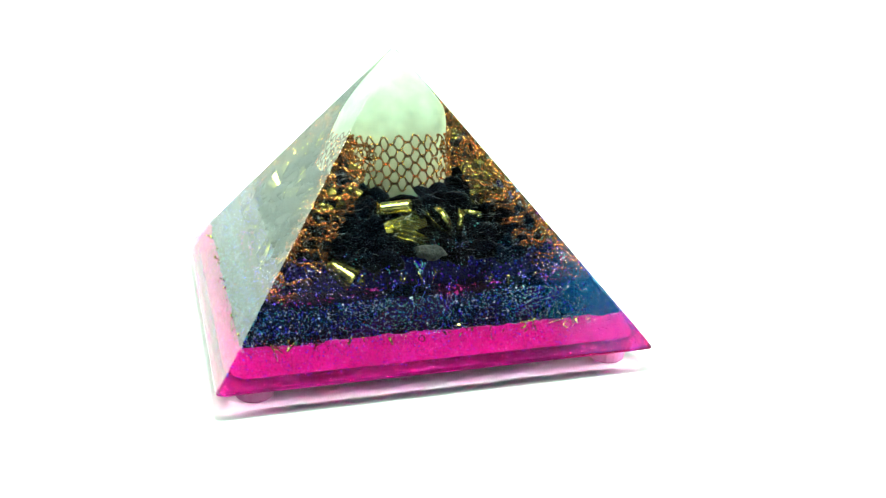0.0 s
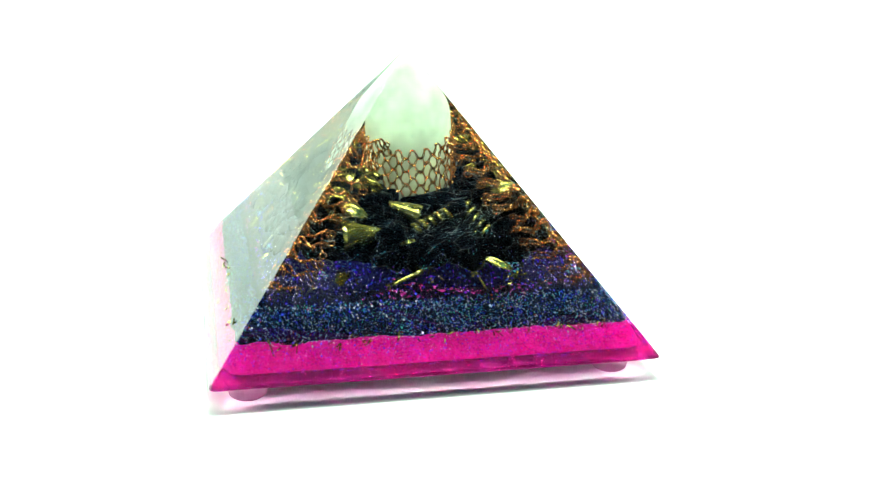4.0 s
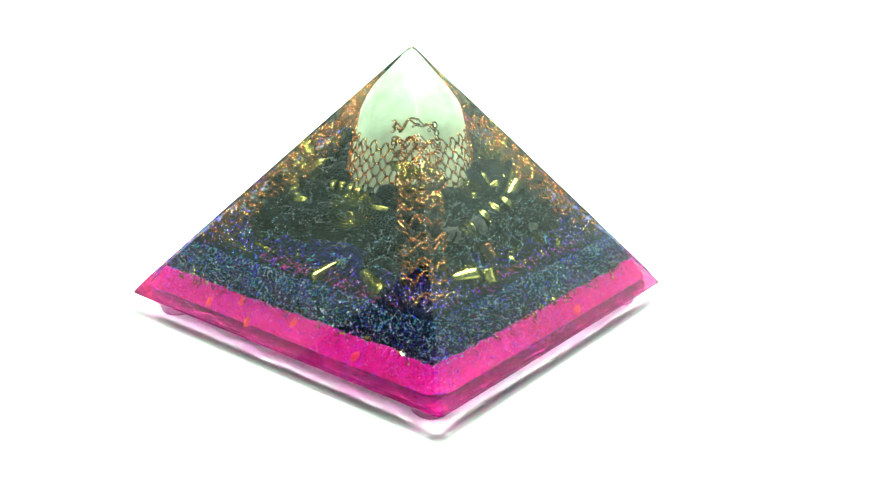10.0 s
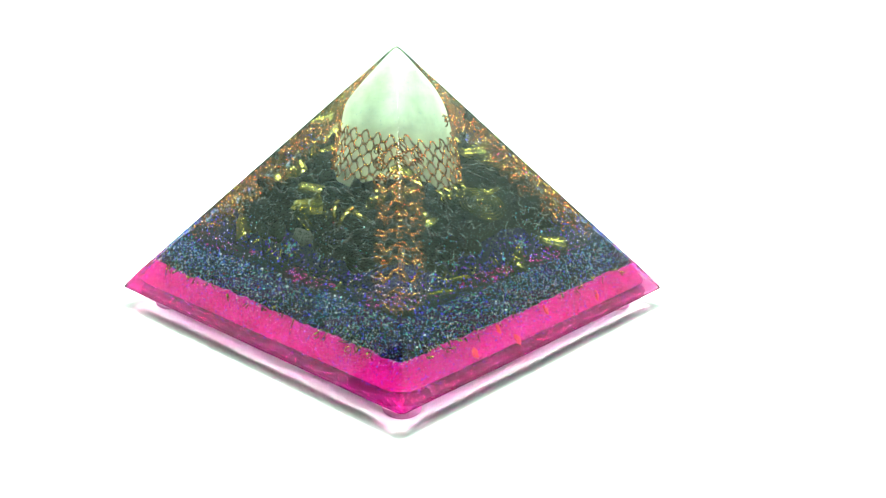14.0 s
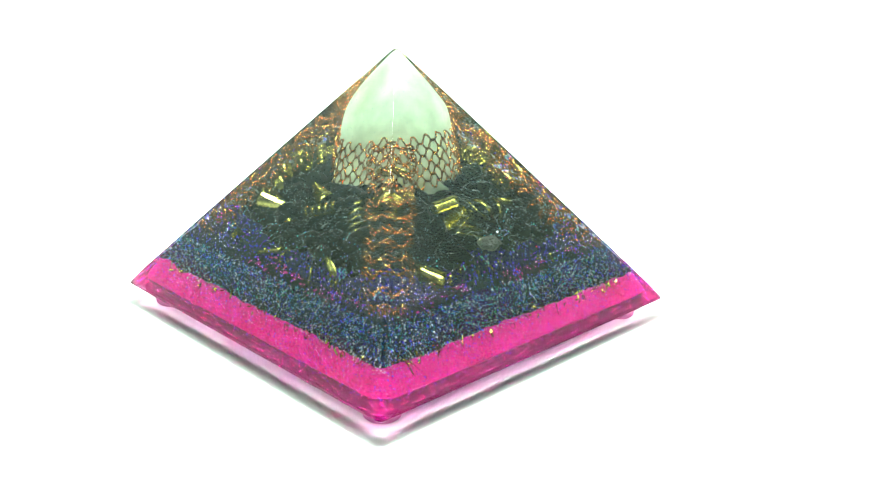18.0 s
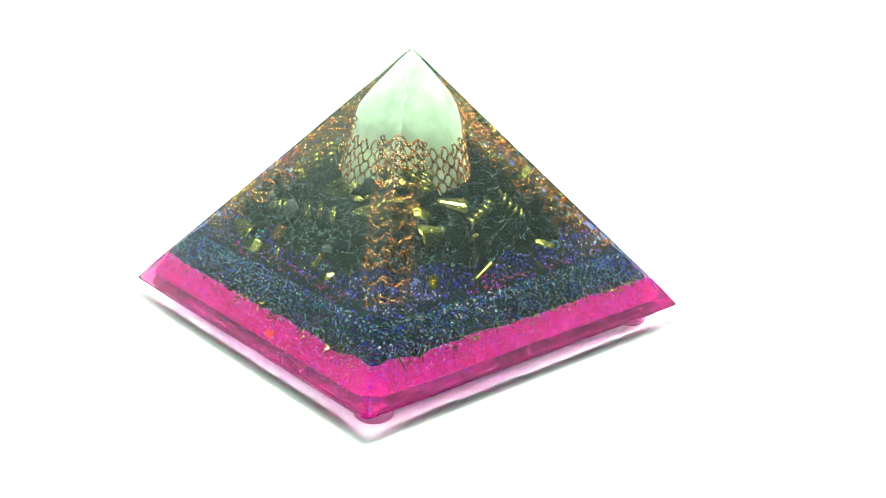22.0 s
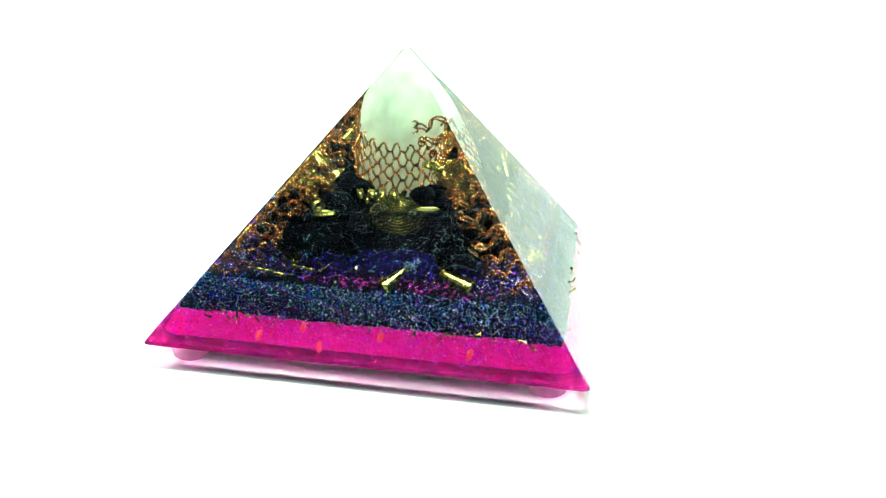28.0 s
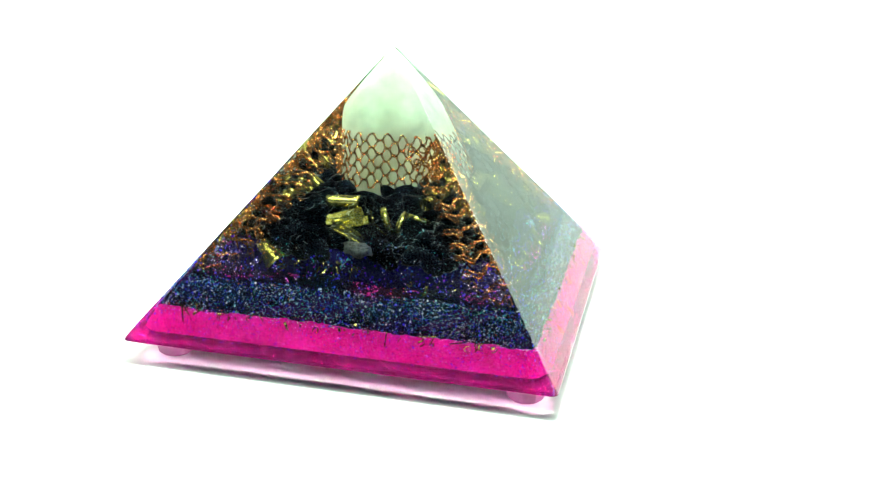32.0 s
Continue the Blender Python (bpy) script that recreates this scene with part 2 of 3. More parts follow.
FLAKE_SILVER = foil("silver_glint_foil", [(0, (0.82, 0.87, 0.92)), (0.6, (0.4, 0.62, 0.9)), (0.85, (0.3, 0.75, 0.6)), (0.92, (0.85, 0.75, 0.7))], 0.5, 0.2)
FLAKE_CYAN = foil("cyan_foil", [(0, (0.05, 0.55, 0.75)), (0.4, (0.1, 0.8, 0.75)), (0.6, (0.2, 0.25, 0.9)), (0.85, (0.7, 0.9, 0.95))])
BRASS = plain("brass_foil", (0.38, 0.335, 0.085), 0.27, 1.0, grain=0.45, scale=700, bump=0.08, bump_scale=700)
BLACK = stone_black()
GREY = plain("grey_stone", (0.026, 0.029, 0.028), 0.8, grain=0.95, scale=1500, bump=1.0, bump_scale=1200)
CALCITE = tinted("pale_green_stone", (0.57, 0.64, 0.53), (0.9, 1, 0.9), 1.0, 0.66, 0.24, 130)


def emitter(name, colour, strength):
    m, nodes, links = material(name)
    e = node(nodes, "ShaderNodeEmission", Color=rgba(colour))
    where = nodes.new("ShaderNodeTexCoord")
    far = nodes.new("ShaderNodeVectorMath")
    far.operation = "LENGTH"
    links.new(where.outputs["Object"], far.inputs[0])
    fade = nodes.new("ShaderNodeMapRange")
    fade.interpolation_type = "SMOOTHSTEP"
    for key, value in (("From Min", 0.0), ("From Max", 0.42), ("To Min", strength), ("To Max", 0.02 * strength)):
        fade.inputs[key].default_value = value
    links.new(far.outputs["Value"], fade.inputs["Value"])
    links.new(fade.outputs[0], e.inputs["Strength"])
    return finish(m, nodes, links, e)


# added panel for the blue reflection; the soft edge is a painted fade
BLUE_GLOW = emitter("blue_glow", (0.02, 0.36, 0.85), 6.5)


# ---- mesh helpers ----
def mesh_object(name, bm, mat, smooth=False):
    me = bpy.data.meshes.new(name)
    bm.to_mesh(me)
    bm.free()
    me.materials.append(mat)
    if smooth:
        me.shade_smooth()
    return new(name, me)


def part(name, bm, mat, parent, label="", smooth=False):
    ob = mesh_object(name, bm, mat, smooth)
    ob.parent = parent
    if label:
        tagged(ob, label)
    return ob


def box(x0, y0, z0, x1, y1, z1):
    bm = bmesh.new()
    bmesh.ops.create_cube(bm, size=1)
    bmesh.ops.transform(bm, matrix=Matrix.LocRotScale(((x0 + x1) / 2, (y0 + y1) / 2, (z0 + z1) / 2), None, (x1 - x0, y1 - y0, z1 - z0)), verts=bm.verts)
    return bm


def setting(name, bm, mat, label, category):
    return tagged(mesh_object(name, bm, mat), label, category, kind="structure")


# ---- the setting ----
def build_setting():
    bm = bmesh.new()
    section = [(-0.9, 0.0), (0.36, 0.0), (0.42, 0.003), (0.47, 0.012), (0.51, 0.026), (0.54, 0.044)]
    section += [(0.56, 0.044), (0.5, -0.03), (-0.9, -0.03)]
    rows = [[bm.verts.new((x, y, z)) for x in (-0.82, 0.82)] for y, z in section]
    for a, b in zip(rows, rows[1:] + rows[:1]):
        bm.faces.new((a[0], a[1], b[1], b[0]))
    for k in (0, 1):
        bm.faces.new([r[k] for r in rows])
    bmesh.ops.recalc_face_normals(bm, faces=bm.faces)
    setting("floor", bm, WHITE_TABLE, "smooth bright white sweep under the pyramid", "white sweep")
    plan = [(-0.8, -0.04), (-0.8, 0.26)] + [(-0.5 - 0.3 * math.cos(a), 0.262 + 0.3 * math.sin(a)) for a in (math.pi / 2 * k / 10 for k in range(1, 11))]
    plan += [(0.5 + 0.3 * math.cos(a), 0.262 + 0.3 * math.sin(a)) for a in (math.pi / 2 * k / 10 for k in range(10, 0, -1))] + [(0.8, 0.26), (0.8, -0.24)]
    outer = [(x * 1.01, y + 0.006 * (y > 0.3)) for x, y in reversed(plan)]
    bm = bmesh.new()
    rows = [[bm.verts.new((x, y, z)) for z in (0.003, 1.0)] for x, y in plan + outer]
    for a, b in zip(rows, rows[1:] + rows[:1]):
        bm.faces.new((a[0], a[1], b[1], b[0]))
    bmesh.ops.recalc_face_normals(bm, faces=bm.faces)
    setting("backdrop", bm, SHADED_CLOTH, "pale light tent cloth curved behind the table, shade painted at its front", "backdrop")
    setting("ceiling", box(-0.806, -0.2, 1.003, 0.806, 0.57, 1.009), SHADED_CLOTH, "white top cloth of the light tent", "ceiling")
    setting("wall_back", box(-1.0, 0.9, -0.75, 1.0, 1.0, 1.95), DARK_ROOM, "dark wall of the room", "wall")
    setting("wall_front", box(-1.0, -1.4, -0.75, 1.0, -1.3, 1.95), DARK_ROOM, "dark wall of the room", "wall")
    setting("wall_west", box(-1.1, -1.3, -0.75, -1.0, 0.9, 1.95), DARK_ROOM, "dark wall of the room", "wall")
    y0, y1, z0, z1 = -0.98, -0.24, 0.86, 1.68
    bm = bmesh.new()
    for b in ((-1.3, -0.75, 0.9, z0), (-1.3, z1, 0.9, 1.95), (-1.3, z0, y0, z1), (y1, z0, 0.9, z1)):
        piece = box(1.0, b[0], b[1], 1.1, b[2], b[3])
        me = bpy.data.meshes.new("piece")
        piece.to_mesh(me)
        piece.free()
        bm.from_mesh(me)
    setting("wall_east", bm, DARK_ROOM, "dark wall of the room with a small assumed window", "wall")
    setting("room_ceiling", box(-1.1, -1.4, 1.95, 1.1, 1.0, 2.0), DARK_ROOM, "dark ceiling of the room", "ceiling")
    setting("room_floor", box(-1.1, -1.4, -0.8, 1.1, 1.0, -0.75), DARK_ROOM, "dark floor of the room", "floor")
    sky = setting("blue_glow_panel", box(-0.005, -0.7, -0.7, 0.005, 0.7, 0.7), BLUE_GLOW, "added deep blue glow panel outside the window", "sky")
    sky.location = (1.16, -0.69, 1.43)


# ---- the pyramid ----
UP = Vector((0, 0, 1))


def axis_at(z):
    return Vector((APEX.x * z / APEX.z, APEX.y * z / APEX.z, z))


def ext(z):
    return HALF * (1 - z / APEX.z)


def put(p):
    """Pyramid millimetres to the metres of its empty; the cast base is slightly out of square."""
    fx, fy, low = p[0] / HALF, p[1] / HALF, 1 - p[2] / APEX.z
    wx = wy = 0.0
    for sx, sy, ox, oy in WARP:
        w = (1 + sx * fx) * (1 + sy * fy) / 4 * low
        wx, wy = wx + w * ox, wy + w * oy
    p = (p[0] + wx, p[1] + wy, p[2])
    return ((p[0] + OFF.x) * MM, (p[1] + OFF.y) * MM, p[2] * MM + FOOT)


def keep_in(p, margin):
    """The point, moved inside the resin."""
    c, e = axis_at(p.z), max(ext(p.z) - margin, 0.1)
    return Vector((c.x + max(-e, min(e, p.x - c.x)), c.y + max(-e, min(e, p.y - c.y)), p.z))


FACES = {"A": (Vector((0, -1, 0)), Vector((1, 0, 0))), "D": (Vector((1, 0, 0)), Vector((0, 1, 0))),
         "C": (Vector((0, 1, 0)), Vector((-1, 0, 0))), "B": (Vector((-1, 0, 0)), Vector((0, -1, 0)))}


def face_frame(face):
    """Along the face, up the face, and out of it."""
    n, e1 = FACES[face]
    up = (-n * HALF + Vector((0, 0, APEX.z))).normalized()
    return e1, up, e1.cross(up)


def square_ring(half, count, corner):
    """Points round a square with rounded corners, as x, y."""
    pts = []
    k = half - corner
    for i, (sx, sy) in enumerate(((1, -1), (1, 1), (-1, 1), (-1, -1))):
        a0 = -90 + 90 * i
        for j in range(5):
            a = radians(a0 + 90 * j / 4)
            pts.append((sx * k + corner * math.cos(a), sy * k + corner * math.sin(a)))
        nx, ny = ((1, 1), (-1, 1), (-1, -1), (1, -1))[i]
        a = radians(a0 + 90)
        p = (sx * k + corner * math.cos(a), sy * k + corner * math.sin(a))
        q = (nx * k + corner * math.cos(a), ny * k + corner * math.sin(a))
        for j in range(1, count):
            f = j / count
            pts.append((p[0] + (q[0] - p[0]) * f, p[1] + (q[1] - p[1]) * f))
    return pts


def solid(levels, count, corner):
    """A stack of square rings: levels of (inset, z function of x, y)."""
    bm = bmesh.new()
    rings = []
    for inset, z_at, *own in levels:
        z0 = z_at(0, 0)
        radius = own[0] if own else corner
        ring = []
        for x, y in square_ring(max(ext(z0) - inset, 0.2), count, min(radius, max(ext(z0) - inset, 0.2) * 0.45)):
            z = z_at(x, y)
            f = max(ext(z) - inset, 0.2) / max(ext(z0) - inset, 0.2)
            c = axis_at(z)
            ring.append(bm.verts.new(put((c.x + x * f, c.y + y * f, z))))
        rings.append(ring)
    for a, b in zip(rings, rings[1:]):
        for i in range(len(a)):
            j = (i + 1) % len(a)
            bm.faces.new((a[i], a[j], b[j], b[i]))
    bm.faces.new(rings[-1])
    bm.faces.new(list(reversed(rings[0])))
    return bm


def wavy(z, amp, size, seed):
    def at(x, y):
        if x == 0 and y == 0:
            return z
        return z + amp * noise.noise((x / size, y / size, seed)) + 0.4 * amp * noise.noise((x / size * 3.1, y / size * 3.1, seed + 7))
    return at


def level(z):
    return lambda x, y: z


Z_SOFT, Z_NAVY = wavy(7.3, 0.7, 9, 3.0), wavy(13.4, 1.1, 11, 5.0)
Z_PINK = lambda x, y: Z_SOFT(x, y) + (0.3 * noise.noise((x / 1.1, y / 1.1, 8.0)) if x or y else 0.0)


def z_between(f, g, t):
    return lambda x, y: f(x, y) * (1 - t) + g(x, y) * t


def build_layers(root):
    part("resin_body", solid([(1.2, level(0.0), 1.6), (0.5, level(0.08), 1.5), (0.16, level(0.28), 1.4), (0.0, level(0.65), 1.3), (0.0, level(1.5), 1.0), (0.0, level(2.6), 0.7), (0.0, level(5.0), 0.3)] + [(0.0, level(z)) for z in (20, 40)] + [(0.0, level(63.3)), (0.2, level(63.8))], 6, 0.12), RESIN, root, "glass-clear cast resin with sharp edges")
    part("pink_clear_layer", solid([(1.5, level(0.3), 2.0), (0.6, level(0.7), 1.8), (0.3, level(1.6), 1.5), (0.3, level(4.0)), (0.5, lambda x, y: Z_PINK(x, y) + 0.02)], 30, 1.2), PINK_CLEAR, root, "see-through hot pink resin")
    part("pink_glitter_layer", solid([(3.6, level(1.4), 4.0), (2.4, level(1.8), 4.0), (1.6, level(5.0), 3.0), (1.2, Z_PINK, 1.6)], 110, 6.0), PINK, root, "hot pink resin full of fine glitter")
    part("pink_core_layer", solid([(9.5, level(1.2), 9.0), (8.5, level(5.0), 8.0), (8.0, level(6.4), 8.0)], 12, 8.0), PINK_CORE, root, "dense hot pink heart of the lowest layer")
    # added sheet that darkens the lowest band and the table below
    part("base_shade_layer", solid([(2.8, level(0.5), 9.0), (2.2, level(0.65), 9.0), (2.2, level(0.9), 9.0)], 20, 9.0), BASE_SHADE, root, "added deep magenta sheet shading the foot of the cast")
    part("navy_glitter_layer", solid([(1.0, lambda x, y: Z_PINK(x, y) + 0.03), (1.0, z_between(Z_PINK, Z_NAVY, 0.5)), (1.0, Z_NAVY), (2.4, lambda x, y: Z_NAVY(x, y) + 0.5)], 110, 0.9), NAVY, root, "midnight blue glitter resin", True)
    streak = lambda x, y: Z_NAVY(x, y) + max(0.1, 0.4 + 1.7 * noise.noise((x / 12, y / 12, 31.0)) + 0.8 * noise.noise((x / 2.2, y / 2.2, 12.0)))
    part("magenta_streak_layer", solid([(1.9, lambda x, y: Z_NAVY(x, y) - 0.4), (2.1, lambda x, y: streak(x, y) - 0.25), (3.0, streak)], 60, 1.5), MAGENTA, root, "thin wavy magenta seam", True)
    part("milky_cloud", solid([(2.2, lambda x, y: Z_NAVY(x, y) + 0.1), (2.4, level(17.0)), (2.6, level(20.0)), (3.2, level(23.0))], 12, 1.5), MILKY, root, "milky violet clouds in the corners of the resin", True)
    lift = wavy(18.6, 1.6, 8, 9.0)
    part("violet_haze_layer", solid([(6.0, lambda x, y: Z_NAVY(x, y) - 0.6), (6.5, wavy(16.5, 1.2, 9, 2.0)), (7.0, lift)], 40, 3.0), HAZE, root, "cloudy violet resin dusted with glitter", True)


def disc(verts, faces, centre, normal, r, sides=6):
    t = normal.orthogonal().normalized()
    b = normal.cross(t)
    base = len(verts)
    for i in range(sides):
        a = 2 * math.pi * i / sides
        verts.append(put(centre + t * (r * math.cos(a)) + b * (r * math.sin(a))))
    faces.append(tuple(range(base, base + sides)))


def flakes(name, count, z0, z1, inset0, inset1, r0, r1, mat, root, seed, label, clump=0.0):
    rng = random.Random(seed)
    verts, faces = [], []
    for _ in range(count):
        face = rng.choice("ABCD")
        n, e1 = FACES[face]
        z = rng.uniform(z0, z1)
        d = rng.uniform(inset0, inset1)
        e = ext(z) - d
        p = keep_in(axis_at(z) + n * e + e1 * rng.uniform(-e, e), r1 + 0.08)
        if clump and noise.noise((p.x / 5.5, p.y / 5.5, seed)) + 0.5 * noise.noise((p.x / 1.7, p.y / 1.7, seed)) < clump:
            continue
        v = Vector((rng.gauss(0, 1), rng.gauss(0, 1), rng.gauss(0, 1))).normalized()
        disc(verts, faces, p, v, rng.uniform(r0, r1))
    me = bpy.data.meshes.new(name)
    me.from_pydata(verts, [], faces)
    me.materials.append(mat)
    ob = new(name, me)
    ob.parent = root
    return tagged(ob, label, kind="stuff")


def tube(bm, pts, r, sides=5):
    """A round wire along the points (mm)."""
    rings = []
    side = None
    for i, p in enumerate(pts):
        d = (pts[min(i + 1, len(pts) - 1)] - pts[max(i - 1, 0)]).normalized()
        side = (side - d * side.dot(d)) if side is not None else d.orthogonal()
        side.normalize()
        other = d.cross(side)
        rings.append([bm.verts.new(put(p + (side * math.cos(a) + other * math.sin(a)) * r)) for a in (2 * math.pi * k / sides for k in range(sides))])
    for a, b in zip(rings, rings[1:]):
        for i in range(sides):
            j = (i + 1) % sides
            bm.faces.new((a[i], a[j], b[j], b[i]))
    bm.faces.new(list(reversed(rings[0])))
    bm.faces.new(rings[-1])


def twisted(bm, pts, r, gap, turns):
    """Two strands of wire twisted round one another along the points."""
    for start in (0, math.pi):
        strand = []
        side = None
        for i, p in enumerate(pts):
            d = (pts[min(i + 1, len(pts) - 1)] - pts[max(i - 1, 0)]).normalized()
            side = (side - d * side.dot(d)) if side is not None else d.orthogonal()
            side.normalize()
            a = start + 2 * math.pi * turns * i / len(pts)
            strand.append(p + (side * math.cos(a) + d.cross(side) * math.sin(a)) * gap)
        tube(bm, strand, r)


def build_stone(root):
    bm = bmesh.new()
    prof = [(24, 9.2), (26, 10.0), (32, 10.4), (40, 10.5), (44, 10.55), (46.5, 10.45), (48.3, 10.15), (50, 9.6), (52, 8.6), (54, 7.25), (56.5, 5.4), (59, 3.6), (61, 2.1), (62.3, 1.0), (62.8, 0.3)]
    rings = []
    for z, r in prof:
        c = axis_at(z)
        ring = []
        for k in range(40):
            a = 2 * math.pi * k / 40
            f = r * (1 + 0.025 * noise.noise((math.cos(a) * 2, math.sin(a) * 2, z / 9)))
            wide = 1.15 if z < 46 else 1.15 - 0.15 * min(1.0, (z - 46) / 5)
            ring.append(bm.verts.new(put(keep_in(Vector((c.x + wide * f * math.cos(a), c.y + f * math.sin(a), z)), 0.45))))
        rings.append(ring)
    for a, b in zip(rings, rings[1:]):
        for i in range(40):
            j = (i + 1) % 40
            bm.faces.new((a[i], a[j], b[j], b[i]))
    bm.faces.new(rings[-1])
    bm.faces.new(list(reversed(rings[0])))
    part("crystal", bm, CALCITE, root, "pale green translucent domed stone", True)


def build_copper(root):
    wrap = new("copper_mesh_band")
    wrap.parent = root
    tagged(wrap, "knitted copper wire band round the pale stone")
    rng = random.Random(4)
    waves = 21
    for row in range(8):
        z0 = 39.8 - row * 1.9
        pts = []
        for i in range(waves * 32 + 1):
            a = 2 * math.pi * i / (waves * 32)
            x, y = math.cos(a), math.sin(a)
            shift = row * math.pi + 0.7 * noise.noise((x * 2.2, y * 2.2, row * 0.35)) + 0.25 * noise.noise((x * 5, y * 5, row))
            w = math.sin(a * waves + shift) + 0.16 * math.sin(3 * (a * waves + shift))
            r = 11.0 + 0.34 * math.cos(a * waves * 2 + shift) + 0.5 * noise.noise((x * 3, y * 3, row))
            z = z0 + 1.08 * w + 2.6 * max(0.0, -y) ** 2 + 0.8 * noise.noise((x * 1.6, y * 1.6, 5 + row * 0.1)) + 0.35 * noise.noise((x * 6, y * 6, row * 0.8))
            c = axis_at(z)
            pts.append(keep_in(Vector((c.x + 1.14 * r * x, c.y + r * y, z)), 0.7))
        bm = bmesh.new()
        twisted(bm, pts, 0.15, 0.2, waves * 3.0)
        part("wire_row", bm, COPPER, wrap, "", True)
    for k, (sx, sy) in enumerate(((-1, -1), (1, -1), (1, 1), (-1, 1))):
        strip = new("copper_mesh_strip")
        strip.parent = root
        tagged(strip, "knitted copper wire strip down a corner edge")
        out, along = Vector((sx, sy, 0)) / math.sqrt(2), Vector((-sy, sx, 0)) / math.sqrt(2)
        top = (44.5, 43.5, 48.0, 45.5)[k]
        step = 2.5
        rows = int((top - 15.6) / step)
        for row in range(rows + 1):
            z0 = top - row * step + rng.uniform(-0.3, 0.3)
            thin = max(0.0, (19 - z0) / 6)
            phase = rng.uniform(0, 6.28)
            reach = {-1: rng.uniform(0.82, 1.04) - 0.35 * thin, 1: rng.uniform(0.82, 1.04) - 0.35 * thin}

            def spot(f, dz, din):
                """A place on the row: f runs from end to end."""
                g = abs(f) * reach[1 if f > 0 else -1]
                z = z0 - 3.0 * g + dz + 0.9 * noise.noise((f * 2.2, row * 0.6, k * 5)) + 0.3 * noise.noise((f * 6, row * 1.3, k * 7))
                e = ext(z) * math.sqrt(2) - (2.0 + 8.4 * g ** 1.25 + din)
                return keep_in(axis_at(z) + out * max(e, 10.5) + along * (4.4 * math.copysign(g ** 0.75, f)), 0.6)

            bm = bmesh.new()
            for strand in range(1 if thin > 0.4 else 2):
                a0 = 1.57 + 0.5 * math.sin(phase) + strand * 1.3
                wave = lambda f: 2.5 * math.pi * f + a0
                pts = [spot(-1 + i / 80, 0.55 * math.sin(wave(-1 + i / 80)) - 0.45 * strand, 0.5 * math.cos(wave(-1 + i / 80)) + 0.5 * strand) for i in range(161)]
                for end in (-1, 1):
                    tip, turn, big = (pts[0] if end < 0 else pts[-1]), (-1 if strand else 1), rng.uniform(0.55, 0.95)
                    away = along * end * 0.7 - out * 0.7
                    hook = [keep_in(tip + away * (big * math.sin(w)) + UP * (turn * big * (1 - math.cos(w))) + out * (0.05 * w), 0.6) for w in (j / 12 * 6.0 for j in range(1, 13))]
                    pts = list(reversed(hook)) + pts if end < 0 else pts + hook
                twisted(bm, pts, 0.14, 0.18, 15)
            # stitches that hook this row to the next one
            if thin < 0.6:
                for stitch in range(3):
                    f = -0.6 + 0.6 * stitch + rng.uniform(-0.08, 0.08)
                    c = spot(f, -0.8, 0.1)
                    d = (along + UP * rng.uniform(-0.5, 0.5)).normalized()
                    tall, wide = rng.uniform(0.7, 0.95), rng.uniform(0.35, 0.55)
                    ring = [keep_in(c + d * (wide * math.sin(w) * (1 - 0.35 * math.cos(w))) + UP * (tall * math.cos(w)) + out * (0.4 * math.sin(w + phase)), 0.6) for w in (2 * math.pi * j / 16 for j in range(15))]
                    tube(bm, ring, 0.14, 5)
            part("wire_row", bm, COPPER, strip, "", True)


def pebble(rng, sx, sy, sz, cuts=9):
    """A broken chip: a ball cut by random planes."""
    bm = bmesh.new()
    bmesh.ops.create_icosphere(bm, subdivisions=3, radius=1)
    planes = [(Vector((rng.gauss(0, 1), rng.gauss(0, 1), rng.gauss(0, 1))).normalized(), rng.uniform(0.5, 0.8)) for _ in range(cuts)]
    s = rng.uniform(0, 50)
    for v in bm.verts:
        for n, d in planes:
            over = v.co.dot(n) - d
            if over > 0:
                v.co -= n * (over * 0.92)
        f = 1.25 * (1 + 0.12 * noise.noise(v.co * 2 + Vector((s, 0, 0))))
        v.co = Vector((v.co.x * sx, v.co.y * sy, v.co.z * sz)) * f * MM
    return bm


def inside(p, margin):
    e = ext(p.z) - margin
    c = axis_at(p.z)
    return abs(p.x - c.x) < e and abs(p.y - c.y) < e


